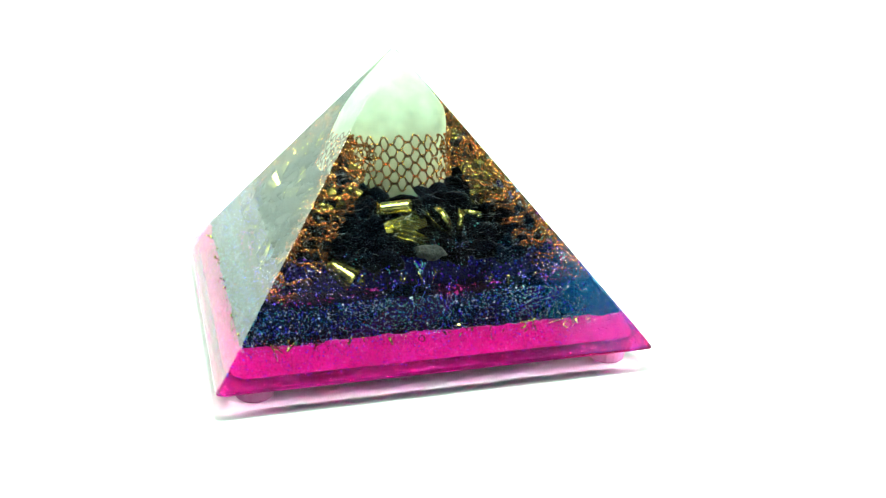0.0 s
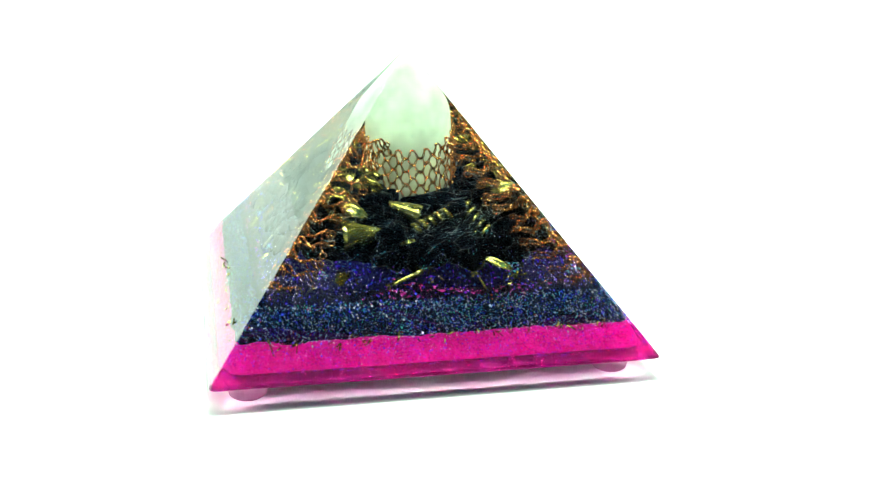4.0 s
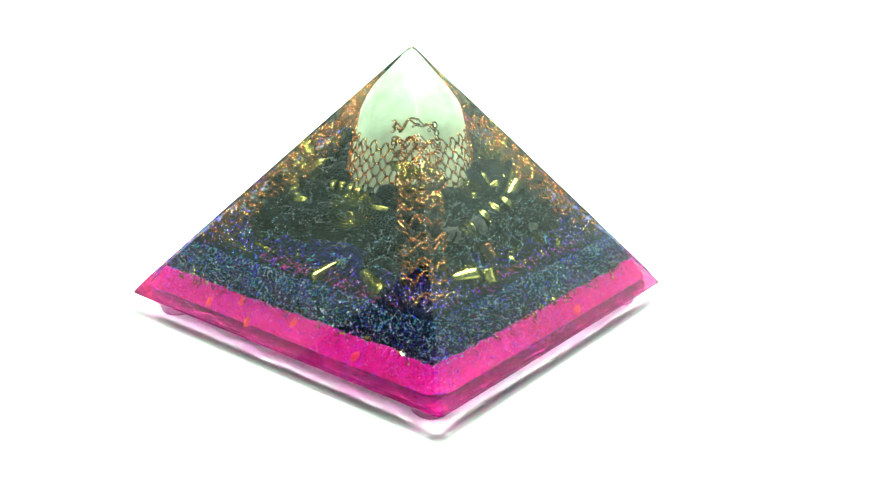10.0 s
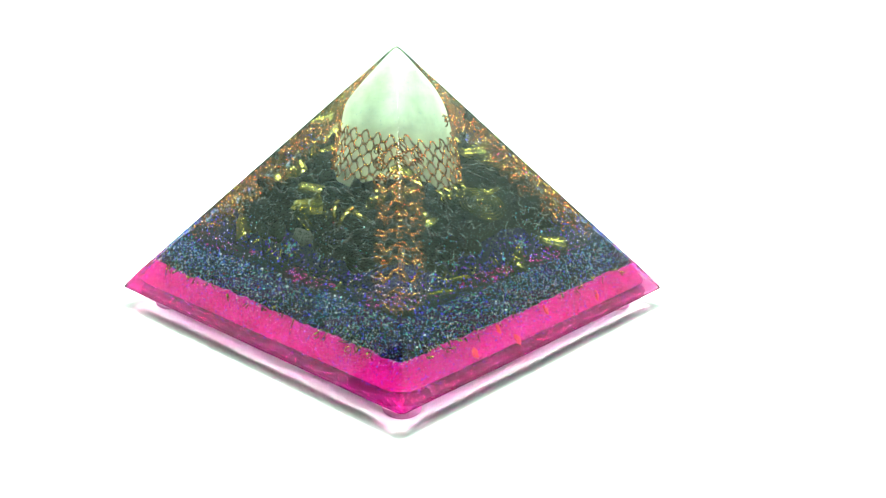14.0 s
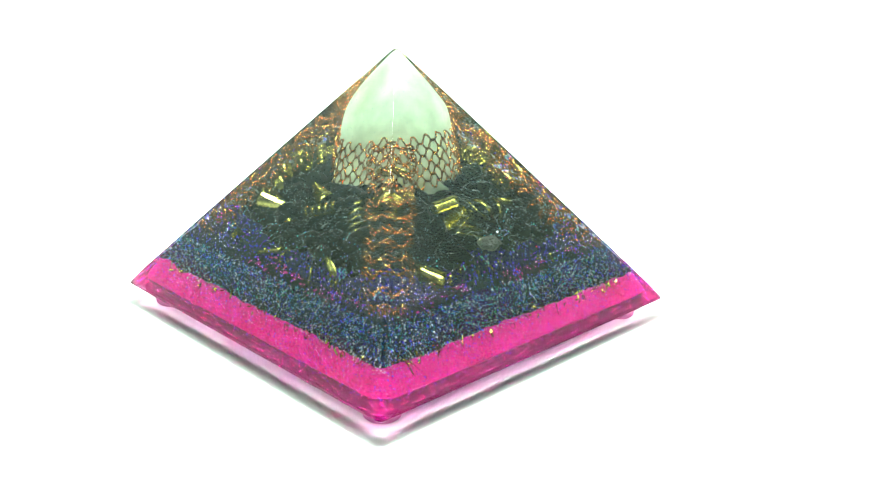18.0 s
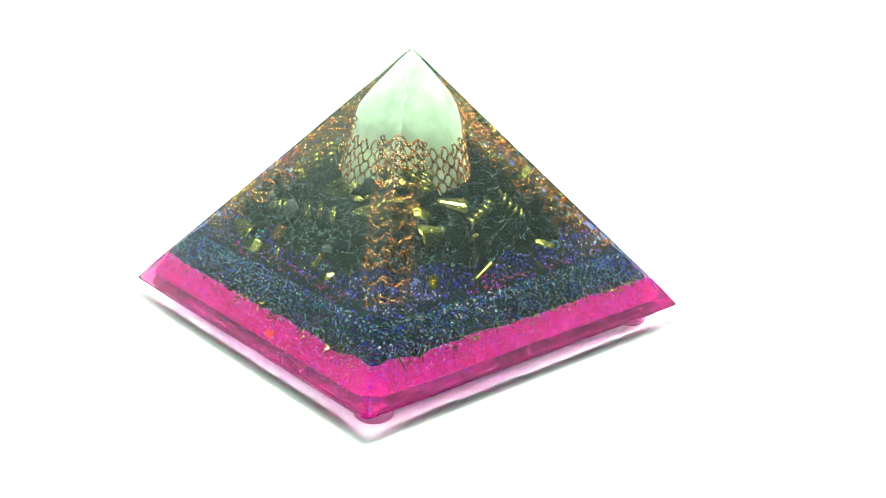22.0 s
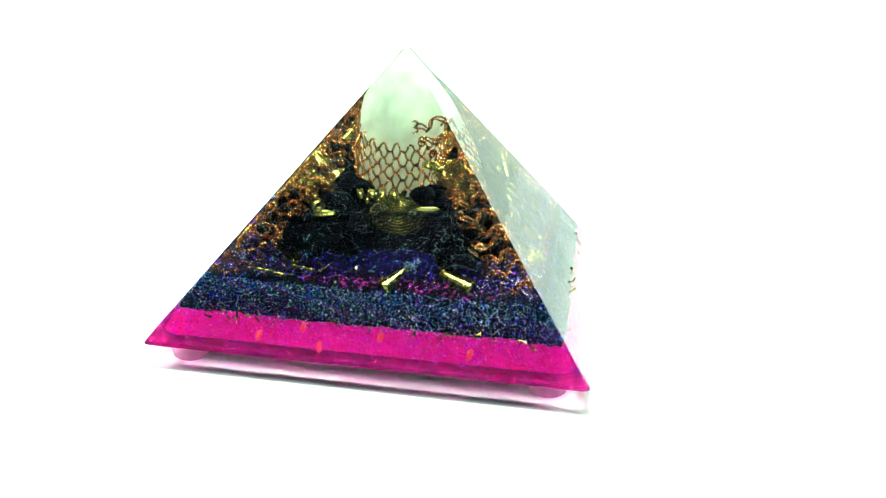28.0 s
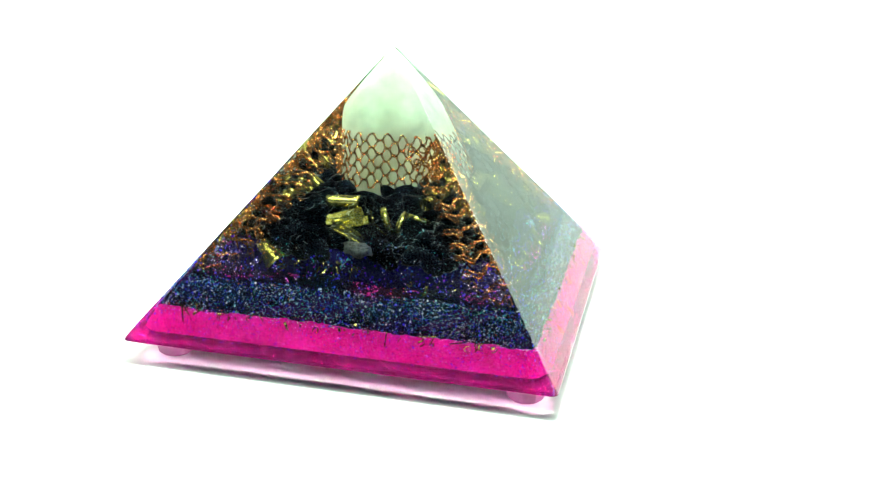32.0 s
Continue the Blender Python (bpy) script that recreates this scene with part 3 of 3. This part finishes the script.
def build_stones(root):
    rng = random.Random(11)
    shapes = []
    for i in range(14):
        bm = pebble(rng, rng.uniform(2.3, 4.0), rng.uniform(2.0, 3.0), rng.uniform(1.3, 2.1), 6)
        me = bpy.data.meshes.new("stone_chip")
        bm.to_mesh(me)
        bm.free()
        me.materials.append(BLACK)
        me.shade_smooth()
        shapes.append(me)
    spots = []
    for _ in range(40000):
        p = Vector((rng.uniform(-38, 38), rng.uniform(-38, 38), rng.uniform(18.6, 28.2)))
        if not inside(p, 5.2) or abs(p.x) + abs(p.y) > 52 - 0.9 * (p.z - 18) or p.xy.length < 13.5:
            continue
        if inside(p, 10.5) and p.z < 25.5:
            continue
        if any((p - b).length < 2.6 + 0.55 * r or (p.xy.length > b.xy.length - 0.5 and (p - b).length < 3.4 + 0.75 * r) for b, r in BRASS_AT):
            continue
        if any((p - q).length < 2.7 for q in spots):
            continue
        spots.append(p)
    verts, faces, shiny, bits = [], [], [], []
    for p in spots:
        n = max((Vector((0, -1)), Vector((1, 0)), Vector((0, 1)), Vector((-1, 0))), key=lambda v: v.dot(p.xy))
        a = math.atan2(n.x, -n.y)
        me = rng.choice(shapes)
        ob = new("stone_chip", me)
        ob.parent = root
        ob.matrix_basis = Matrix.LocRotScale(put(p), Euler((rng.uniform(-0.4, 1.3), rng.uniform(-0.6, 0.6), a + rng.uniform(-0.9, 0.9))), None)
        # dust and tiny bubbles that cling to the stone
        turn = ob.matrix_basis.to_3x3()
        for _ in range(260):
            v = rng.choice(me.vertices)
            q = p + turn @ (v.co * rng.uniform(990, 1090)) + Vector((rng.gauss(0, 0.12), rng.gauss(0, 0.12), rng.gauss(0, 0.12)))
            if inside(q, 1.4):
                disc(verts, faces, q, Vector((rng.gauss(0, 1), rng.gauss(0, 1), rng.gauss(0, 1))).normalized(), 0.025 + 0.06 * rng.random() ** 3)
        # glitter that settled under the lowest stones
        if p.z < 22 and noise.noise((p.x / 9, p.y / 9, 4.0)) > -0.25:
            low = sorted((turn @ v.co for v in me.vertices), key=lambda v: v.z)[:200]
            for _ in range(45):
                q = p + rng.choice(low) * rng.uniform(1020, 1130)
                if inside(q, 1.2):
                    disc(shiny, bits, q, Vector((rng.gauss(0, 1), rng.gauss(0, 1), rng.gauss(0, 1))).normalized(), rng.uniform(0.06, 0.17))
    me = bpy.data.meshes.new("settled_glitter")
    me.from_pydata(shiny, [], bits)
    me.materials.append(FLAKE_CYAN)
    ob = new("settled_glitter", me)
    ob.parent = root
    tagged(ob, "cyan and silver glitter settled along the stones", kind="stuff")
    me = bpy.data.meshes.new("stone_bubbles")
    me.from_pydata(verts, [], faces)
    me.materials.append(DUST)
    ob = new("stone_bubbles", me)
    ob.parent = root
    tagged(ob, "tiny pale bubbles clinging to the black stones", kind="stuff")
    # added solid behind the chips that stops light passing between them
    part("stone_core", solid([(7.8, level(17.4)), (8.8, level(22)), (11.0, level(26))], 6, 14.0), BLACK, root, "solid black fill behind the stone chips, blocking light")


def build_wisps(root):
    """Pale hairline arcs in the resin round the stones."""
    rng = random.Random(33)
    bm = bmesh.new()
    for _ in range(280):
        face = rng.choice("ABCD")
        n, e1, z = FACES[face][0], FACES[face][1], rng.uniform(19.5, 31.0)
        e = ext(z) - rng.uniform(2.2, 5.0)
        p = axis_at(z) + n * e + e1 * rng.uniform(-0.8, 0.8) * e
        _, up, out = face_frame(face)
        r, a0, sweep = rng.uniform(0.5, 2.4), rng.uniform(0, 6.28), rng.uniform(0.7, 2.2)
        s = rng.uniform(0, 90)
        pts = []
        for i in range(10):
            a = a0 + sweep * i / 9
            q = p + e1 * (r * math.cos(a)) + up * (0.6 * r * math.sin(a))
            pts.append(keep_in(q + Vector((noise.noise((i * 0.4, s, 0)), noise.noise((i * 0.4, s, 5)), noise.noise((i * 0.4, s, 9)))) * 0.5, 1.2))
        tube(bm, pts, rng.uniform(0.014, 0.03), 3)
    tagged(part("resin_wisps", bm, WISP, root), "pale hairline wisps in the resin over the stones", kind="stuff")


def build_feet(root):
    bm = bmesh.new()
    prof = [(0.0, 3.5), (0.5, 4.1), (2.4, 4.5), (4.98, 4.5)]
    rings = [[bm.verts.new((r * MM * math.cos(2 * math.pi * k / 28), r * MM * math.sin(2 * math.pi * k / 28), z * MM)) for k in range(28)] for z, r in prof]
    for a, b in zip(rings, rings[1:]):
        for i in range(28):
            j = (i + 1) % 28
            bm.faces.new((a[i], a[j], b[j], b[i]))
    bm.faces.new(rings[-1])
    bm.faces.new(list(reversed(rings[0])))
    me = bpy.data.meshes.new("foot")
    bm.to_mesh(me)
    bm.free()
    me.materials.append(RUBBER)
    for sx in (-1, 1):
        for sy in (-1, 1):
            ob = new("foot", me)
            ob.parent = root
            tagged(ob, "clear round rubber foot with pink light in its colour")
            ob.location = ((sx * 42.0 + OFF.x) * MM, (sy * 42.0 + OFF.y) * MM, 0.0)


# ---- brass pieces ----
def sheet(points, thick=0.06):
    """A thin bent sheet from rows of points (mm, its own space)."""
    bm = bmesh.new()
    grid = [[bm.verts.new(p) for p in row] for row in points]
    for a, b in zip(grid, grid[1:]):
        for i in range(len(a) - 1):
            bm.faces.new((a[i], a[i + 1], b[i + 1], b[i]))
    bmesh.ops.recalc_face_normals(bm, faces=bm.faces)
    bmesh.ops.solidify(bm, geom=bm.faces[:], thickness=thick)
    return bm


def cone_sheet(length, r0, r1, turn=330, flute=0.0):
    rows = []
    for i in range(9):
        f = i / 8
        r = r0 + (r1 - r0) * f
        row = []
        for k in range(25):
            a = radians(turn * k / 24)
            rr = r * (1 + flute * f * math.sin(a * 9)) * (1 + 0.05 * k / 24)
            row.append((length * (f - 0.5), rr * math.cos(a), rr * math.sin(a)))
        rows.append(row)
    return sheet(rows)


def coil_sheet(length, r, turns, width, taper=0.0):
    rows = []
    n = int(turns * 18)
    for i in range(n + 1):
        f = i / n
        a = 2 * math.pi * turns * f
        rr = r * (1 - taper * f)
        x = length * (f - 0.5)
        rows.append([(x - width / 2, rr * math.cos(a), rr * math.sin(a)), (x + width / 2, rr * math.cos(a), rr * math.sin(a))])
    return sheet(rows)


def spiral_sheet(r0, r1, turns, width):
    """A flat-wound ribbon; its axis is x."""
    rows = []
    n = int(turns * 26)
    for i in range(n + 1):
        f = i / n
        a = 2 * math.pi * turns * f
        r = r0 + (r1 - r0) * f
        lift = 0.5 * (1 - f)
        rows.append([(lift - width / 2, r * math.cos(a), r * math.sin(a)), (lift + width / 2, r * math.cos(a), r * math.sin(a))])
    return sheet(rows)


def fan_sheet(length, wide, narrow, pleats):
    rows = []
    for i in range(5):
        f = i / 4
        w = narrow + (wide - narrow) * f
        rows.append([(length * (f - 0.5) + 0.5 * math.sin(k * 0.9) * f, w * (k / (pleats * 2) - 0.5), (k % 2 - 0.5) * (0.5 + 0.9 * f)) for k in range(pleats * 2 + 1)])
    return sheet(rows)


def leaf_sheet(length, width, bend):
    rows = []
    for i in range(11):
        f = i / 10
        w = width * math.sin(math.pi * (0.08 + 0.86 * f)) ** 0.7
        rows.append([(length * (f - 0.5), w * (k / 4 - 0.5), bend * math.sin(math.pi * f) + 0.15 * w * (k / 4 - 0.5) ** 2) for k in range(5)])
    return sheet(rows)


def brass(name, bm, at, face, angle, lean=0.0, roll=0.0, root=None, label="", mat=None):
    """Lays a piece whose length runs along x beside a face: angle in the face, lean out of it, roll round its length."""
    e1, up, out = face_frame(face)
    a = radians(angle)
    d = (e1 * math.cos(a) + up * math.sin(a)) * math.cos(radians(lean)) + out * math.sin(radians(lean))
    place_piece(name, bm, at, d, out, roll, root, label, mat)


def place_piece(name, bm, at, d, out, roll, root, label="", mat=None):
    BRASS_AT.append((Vector(at), max(v.co.length for v in bm.verts)))
    side = out.cross(d).normalized()
    top = d.cross(side)
    m = Matrix((d, side, top)).transposed() @ Matrix.Rotation(radians(roll), 3, "X")
    pts = [Vector(at) + m @ v.co for v in bm.verts]
    shift = Vector((0, 0, 0))
    for p in pts:
        s = keep_in(p, 0.6) - p
        shift = Vector((s.x if abs(s.x) > abs(shift.x) else shift.x, s.y if abs(s.y) > abs(shift.y) else shift.y, 0))
    for v, p in zip(bm.verts, pts):
        v.co = Vector(put(p + shift))
    return part(name, bm, mat or BRASS, root, label, name != "brass_fan")


BRASS_AT = []


def build_brass(root):
    def cone(at, face, angle, length, r0, r1, lean=0, roll=0, flute=0.0):
        brass("brass_cone", cone_sheet(length * 1.05, r0 * 1.28, r1 * 1.28, flute=flute), at, face, angle, lean, roll, root)

    def coil(at, face, angle, length, r, turns, width, lean=0, taper=0.0):
        brass("brass_coil", coil_sheet(length * 1.05, r * 1.22, turns, width * 1.1, taper), at, face, angle, lean, 0, root)

    def leaf(at, face, angle, length, width, bend, lean=0, roll=0):
        brass("brass_shaving", leaf_sheet(length, width, bend), at, face, angle, lean, roll, root)

    def spiral(at, r0, r1, turns, width, tip):
        place_piece("brass_spiral", spiral_sheet(r0, r1, turns, width), at, (UP + tip).normalized(), Vector((1, 0, 0)), 0, root)
        BRASS_AT.append((Vector(at) + UP * 1.5, r1 * 2.2))

    # face A
    brass("brass_tube", cone_sheet(8.2, 1.5, 1.6, 300), (-6.4, -21.8, 29.0), "A", 3, 0, 0, root)
    brass("brass_fan", fan_sheet(8.6, 5.2, 3.0, 2), (-5.4, -24.8, 26.5), "A", 16, 0, -14, root)
    brass("brass_fan", fan_sheet(5.4, 3.4, 1.2, 1), (-2.2, -25.4, 25.6), "A", 28, 0, -10, root)
    leaf((-3.6, -27.2, 23.6), "A", -20, 9.5, 4.2, 0.3, 0, 55)
    brass("brass_tube", cone_sheet(9.6, 0.14, 0.1), (-3.4, -28.2, 22.8), "A", -21, 0, 0, root)
    leaf((3.4, -25.0, 26.2), "A", -52, 9.5, 1.3, 1.6, 0, 60)
    cone((-20.9, -34.0, 18.0), "A", -42, 6.6, 1.2, 2.4)
    brass("brass_tube", cone_sheet(3.6, 0.5, 0.5), (17.8, -37.0, 14.4), "A", 85, 0, 0, root)
    coil((5.1, -23.2, 25.6), "A", 20, 1.2, 3.0, 0.62, 1.5)
    coil((8.8, -24.0, 25.2), "A", 160, 1.0, 2.8, 0.6, 1.3)
    coil((12.4, -23.0, 26.4), "A", 70, 1.4, 2.5, 0.7, 1.2)
    # face B
    cone((-28.4, 14.8, 24.4), "B", 2, 9.0, 3.5, 0.9, flute=0.1)
    cone((-18.4, 4.0, 27.0), "B", -25, 7.5, 0.8, 2.4)
    coil((-24.2, -2.1, 26.6), "B", 24, 10.0, 1.35, 5, 1.1)
    coil((-21.5, -12.5, 25.2), "B", -55, 8.0, 1.9, 4.5, 0.9)
    leaf((-24.0, 16.4, 29.8), "B", -30, 7.0, 3.0, 0.8)
    coil((-19.0, 11.2, 35.0), "B", 40, 2.5, 2.4, 1.3, 1.6)
    leaf((-21.0, -19.6, 33.0), "B", 20, 6.5, 3.0, 0.9)
    leaf((-30.3, 4.8, 23.8), "B", 15, 4.2, 1.0, 1.3)
    brass("brass_tube", cone_sheet(7.8, 0.5, 0.75), (-35.3, 6.0, 17.2), "B", 22, 0, 0, root)
    leaf((-34.0, -15.9, 19.0), "B", -28, 7.0, 2.0, 0.5)
    brass("brass_fan", fan_sheet(3.2, 3.4, 2.0, 3), (-34.9, 20.7, 17.8), "B", 60, 0, 0, root)
    brass("brass_tube", cone_sheet(4.6, 0.35, 0.35), (-36.2, -11.0, 16.0), "B", -65, 0, 0, root)
    brass("brass_fan", fan_sheet(5.0, 4.0, 2.0, 3), (-19, 17.5, 30.0), "B", 150, 0, 0, root)
    # face C
    spiral((0.9, 17.0, 28.8), 0.6, 4.2, 5, 0.42, Vector((0.03, 0.25, 0)))
    cone((21.6, 34.4, 17.0), "C", -8, 8.8, 1.3, 2.5)
    brass("copper_tube", cone_sheet(4.2, 3.5, 3.3), (8.2, 29.6, 18.0), "C", 88, 0, 0, root, "short reddish copper tube", COPPER_TUBE)
    cone((13.4, 34.0, 13.9), "C", 86, 3.4, 3.1, 3.7)
    brass("brass_tube", cone_sheet(3.8, 1.2, 1.2, 220), (-10.4, 33.4, 18.2), "C", 88, 0, 90, root)
    for along, high in ((3.2, 25.4), (-1.6, 26.2), (-6.8, 26.6)):
        leaf((along, 25.6, high), "C", -52, 5.4, 2.3, 1.1, 0, 12)
    coil((12.7, 27.4, 24.4), "C", 10, 4.5, 2.0, 2.5, 0.9)
    cone((-14.5, 20.4, 27.4), "C", 24, 9.5, 1.0, 2.3)
    leaf((-8.5, 19.0, 29.0), "C", 5, 5.0, 1.6, 0.4)
    leaf((-5.5, 18.0, 31.0), "C", 95, 4.0, 1.2, 0.4)
    leaf((-17.0, 35.0, 16.4), "C", 50, 4.4, 1.8, 0.8)
    leaf((3.5, 35.0, 17.0), "C", -50, 4.4, 1.0, 1.2)
    # face D
    spiral((23.6, 3.5, 26.4), 0.9, 7.0, 6, 0.8, Vector((0.25, 0.03, 0)))
    leaf((20.4, 10.0, 27.6), "D", 6, 6, 1.3, 0.3, 0, 20)
    leaf((17.3, -17.2, 37.6), "D", -35, 6.5, 3.4, 0.5)
    leaf((16.2, 12.6, 38.0), "D", 15, 6.5, 3.0, 0.6)
    cone((34.6, 5.2, 15.4), "D", 50, 7.0, 2.1, 0.5)
    cone((35.5, 19.2, 15.9), "D", -24, 8.2, 0.9, 2.0)
    brass("brass_tube", cone_sheet(8.4, 0.4, 0.4), (36.2, -24.3, 15.2), "D", -9, 0, 0, root)
    brass("brass_tube", cone_sheet(5.6, 0.9, 1.1, 200), (34.4, -16.7, 16.2), "D", -8, 0, 90, root)
    coil((17.0, -1.8, 28.6), "D", 2, 10.5, 1.5, 4, 1.5)
    spiral((15.2, 14.4, 33.6), 0.6, 3.9, 5, 0.4, Vector((0.12, 0.08, 0)))
    leaf((22.0, -14.7, 25.0), "D", 8, 6.0, 1.8, 0.5)
    leaf((13.5, 9.5, 36.5), "D", -10, 4.5, 2.2, 0.4)
    rng = random.Random(21)
    # loose curls behind the copper strips
    for sx, sy, face in ((-1, -1, "A"), (1, -1, "D"), (1, 1, "C"), (-1, 1, "B")):
        for i in range(5):
            z = rng.uniform(27.5, 36.0)
            e = ext(z) - rng.uniform(4.5, 8.0)
            x, y = sx * e * rng.uniform(0.62, 1.0), sy * e * rng.uniform(0.62, 1.0)
            if math.hypot(x, y) < 15.5:
                continue
            kind = rng.choice("lltc")
            if kind == "l":
                leaf((x, y, z), face, rng.uniform(-60, 60), rng.uniform(4, 6.5), rng.uniform(1.6, 2.6), rng.uniform(0.4, 1.4), rng.uniform(-20, 20), rng.uniform(-40, 40))
            elif kind == "t":
                brass("brass_tube", cone_sheet(rng.uniform(4, 6), 1.0, rng.uniform(1.0, 1.6), 280), (x, y, z), face, rng.uniform(-50, 50), 0, rng.uniform(0, 360), root)
            else:
                coil((x, y, z), face, rng.uniform(-60, 60), rng.uniform(4, 6), 1.3, 3, 1.2)
    # grey stones
    for at, s in (((0, -31.4, 21.0), (3.6, 1.6, 1.6)), ((18.3, 26.1, 24.6), (2.6, 2.4, 2.2)), ((8.3, 28.0, 25.0), (3.0, 2.2, 2.0)), ((-11.6, 30.6, 20.8), (2.0, 1.3, 1.0))):
        bm = pebble(rng, *s, 16)
        for v in bm.verts:
            v.co *= 1 + 0.22 * noise.noise(v.co * 1500) + 0.12 * noise.noise(v.co * 4000)
        for v in bm.verts:
            v.co = v.co + Vector(put(at))
        part("stone_chip", bm, GREY, root, "rough grey stone chip", True)
    # orange-red chips low in the pink resin
    for at in ((45.2, -9.6, 2.6), (43.5, -14.0, 5.6), (42.8, 4.0, 5.4), (44.6, 24.0, 3.6), (-10.0, 45.0, 3.0), (44.0, -24.0, 3.4)):
        bm = pebble(rng, 1.6, 0.8, 1.3, 14)
        e = ext(at[2]) - 2.3
        at = (e, at[1], at[2]) if at[0] > 30 else (at[0], e, at[2])
        for v in bm.verts:
            v.co = v.co + Vector(put(at))
        part("red_chip", bm, RED, root, "small orange-red chip")
    # small shavings in the layers
    shapes = []
    kinds = (lambda: sheet([[(-0.7, -0.25, 0), (-0.7, 0.25, 0.05)], [(0, -0.3, 0.25), (0, 0.3, 0.2)], [(0.7, -0.2, 0), (0.7, 0.25, -0.1)]], 0.03),
             lambda: cone_sheet(1.5, 0.22, 0.25, 300),
             lambda: coil_sheet(0.3, 0.7, 0.8, 0.3),
             lambda: leaf_sheet(2.2, 0.3, 0.5),
             lambda: coil_sheet(0.9, 0.4, 1.6, 0.22),
             lambda: cone_sheet(1.9, 0.09, 0.09, 320))
    for i in range(6):
        bm = kinds[i]()
        for v in bm.verts:
            v.co *= MM * (0.55 + 0.09 * i)
        me = bpy.data.meshes.new("brass_shaving")
        bm.to_mesh(me)
        bm.free()
        me.materials.append(BRASS)
        shapes.append(me)
    for i in range(300):
        face = rng.choice("ABCD")
        n, e1 = FACES[face]
        low = i % 2 == 0
        z = rng.uniform(6.0, 7.8) if low else rng.uniform(15.0, 18.6)
        e = ext(z) - (rng.uniform(0.25, 0.5) if low else rng.uniform(1.0, 3.6))
        p = keep_in(axis_at(z) + n * e + e1 * rng.uniform(-0.85, 0.85) * e, 0.95 if low else 1.6)
        ob = new("brass_shaving", rng.choice(shapes))
        ob.parent = root
        size = rng.uniform(1.1, 2.4) if low else rng.uniform(0.9, 2.0)
        ob.matrix_basis = Matrix.LocRotScale(put(p), Euler((rng.uniform(0, 6.28), rng.uniform(0, 6.28), rng.uniform(0, 6.28))), Vector((size, size, size)))


def build_pyramid():
    root = new("resin_pyramid")
    tagged(root, "clear resin pyramid with pink and navy glitter layers and copper mesh", "resin pyramid")
    build_layers(root)
    build_stone(root)
    build_copper(root)
    build_brass(root)
    build_stones(root)
    build_wisps(root)
    build_feet(root)
    flakes("navy_glitter", 17000, 7.0, 14.0, 0.3, 0.98, 0.035, 0.13, FLAKE_MIX, root, 1, "holographic glitter flakes")
    flakes("pink_glitter", 3600, 1.7, 7.4, 0.88, 1.6, 0.07, 0.2, FLAKE_PINK, root, 2, "violet glitter flakes")
    flakes("cyan_glitter", 7000, 16.6, 18.8, 2.2, 4.6, 0.09, 0.2, FLAKE_CYAN, root, 5, "clumps of cyan glitter flakes under the stones", 0.34)
    flakes("violet_glitter", 1400, 13.5, 19.5, 0.8, 6.2, 0.09, 0.24, FLAKE_VIOLET, root, 3, "violet glitter flakes")
    flakes("silver_sparkles", 1000, 7.2, 13.8, 0.28, 0.9, 0.05, 0.14, FLAKE_SILVER, root, 9, "fine silver sparkles in the dark blue resin")
    flakes("coarse_sparkles", 420, 7.0, 14.2, 0.3, 0.6, 0.16, 0.25, FLAKE_SILVER, root, 12, "scattered coarse silver sparkles")
    flakes("coarse_blue_sparkles", 460, 3.0, 17.0, 0.3, 0.7, 0.18, 0.28, FLAKE_BLUE, root, 13, "scattered coarse deep blue sparkles")
    flakes("blue_sparkles", 1100, 2.0, 16.0, 0.3, 1.1, 0.09, 0.2, FLAKE_BLUE, root, 8, "larger deep blue sparkles")
    flakes("stone_dust", 9000, 18.5, 29.5, 2.0, 7.0, 0.03, 0.08, DUST, root, 6, "pale dust and tiny bubbles over the stones")
    flakes("bubbles", 800, 41.0, 58.0, 0.25, 0.9, 0.05, 0.13, DUST, root, 7, "tiny bubbles near the pale stone")
    return root


build_setting()
pyramid = build_pyramid()


def motions():
    walk(pyramid, [(i * 0.25, pose(0, 0, 0, 0, 0, PHASE + SPEED * i * 0.25)) for i in range(129)])


motions()
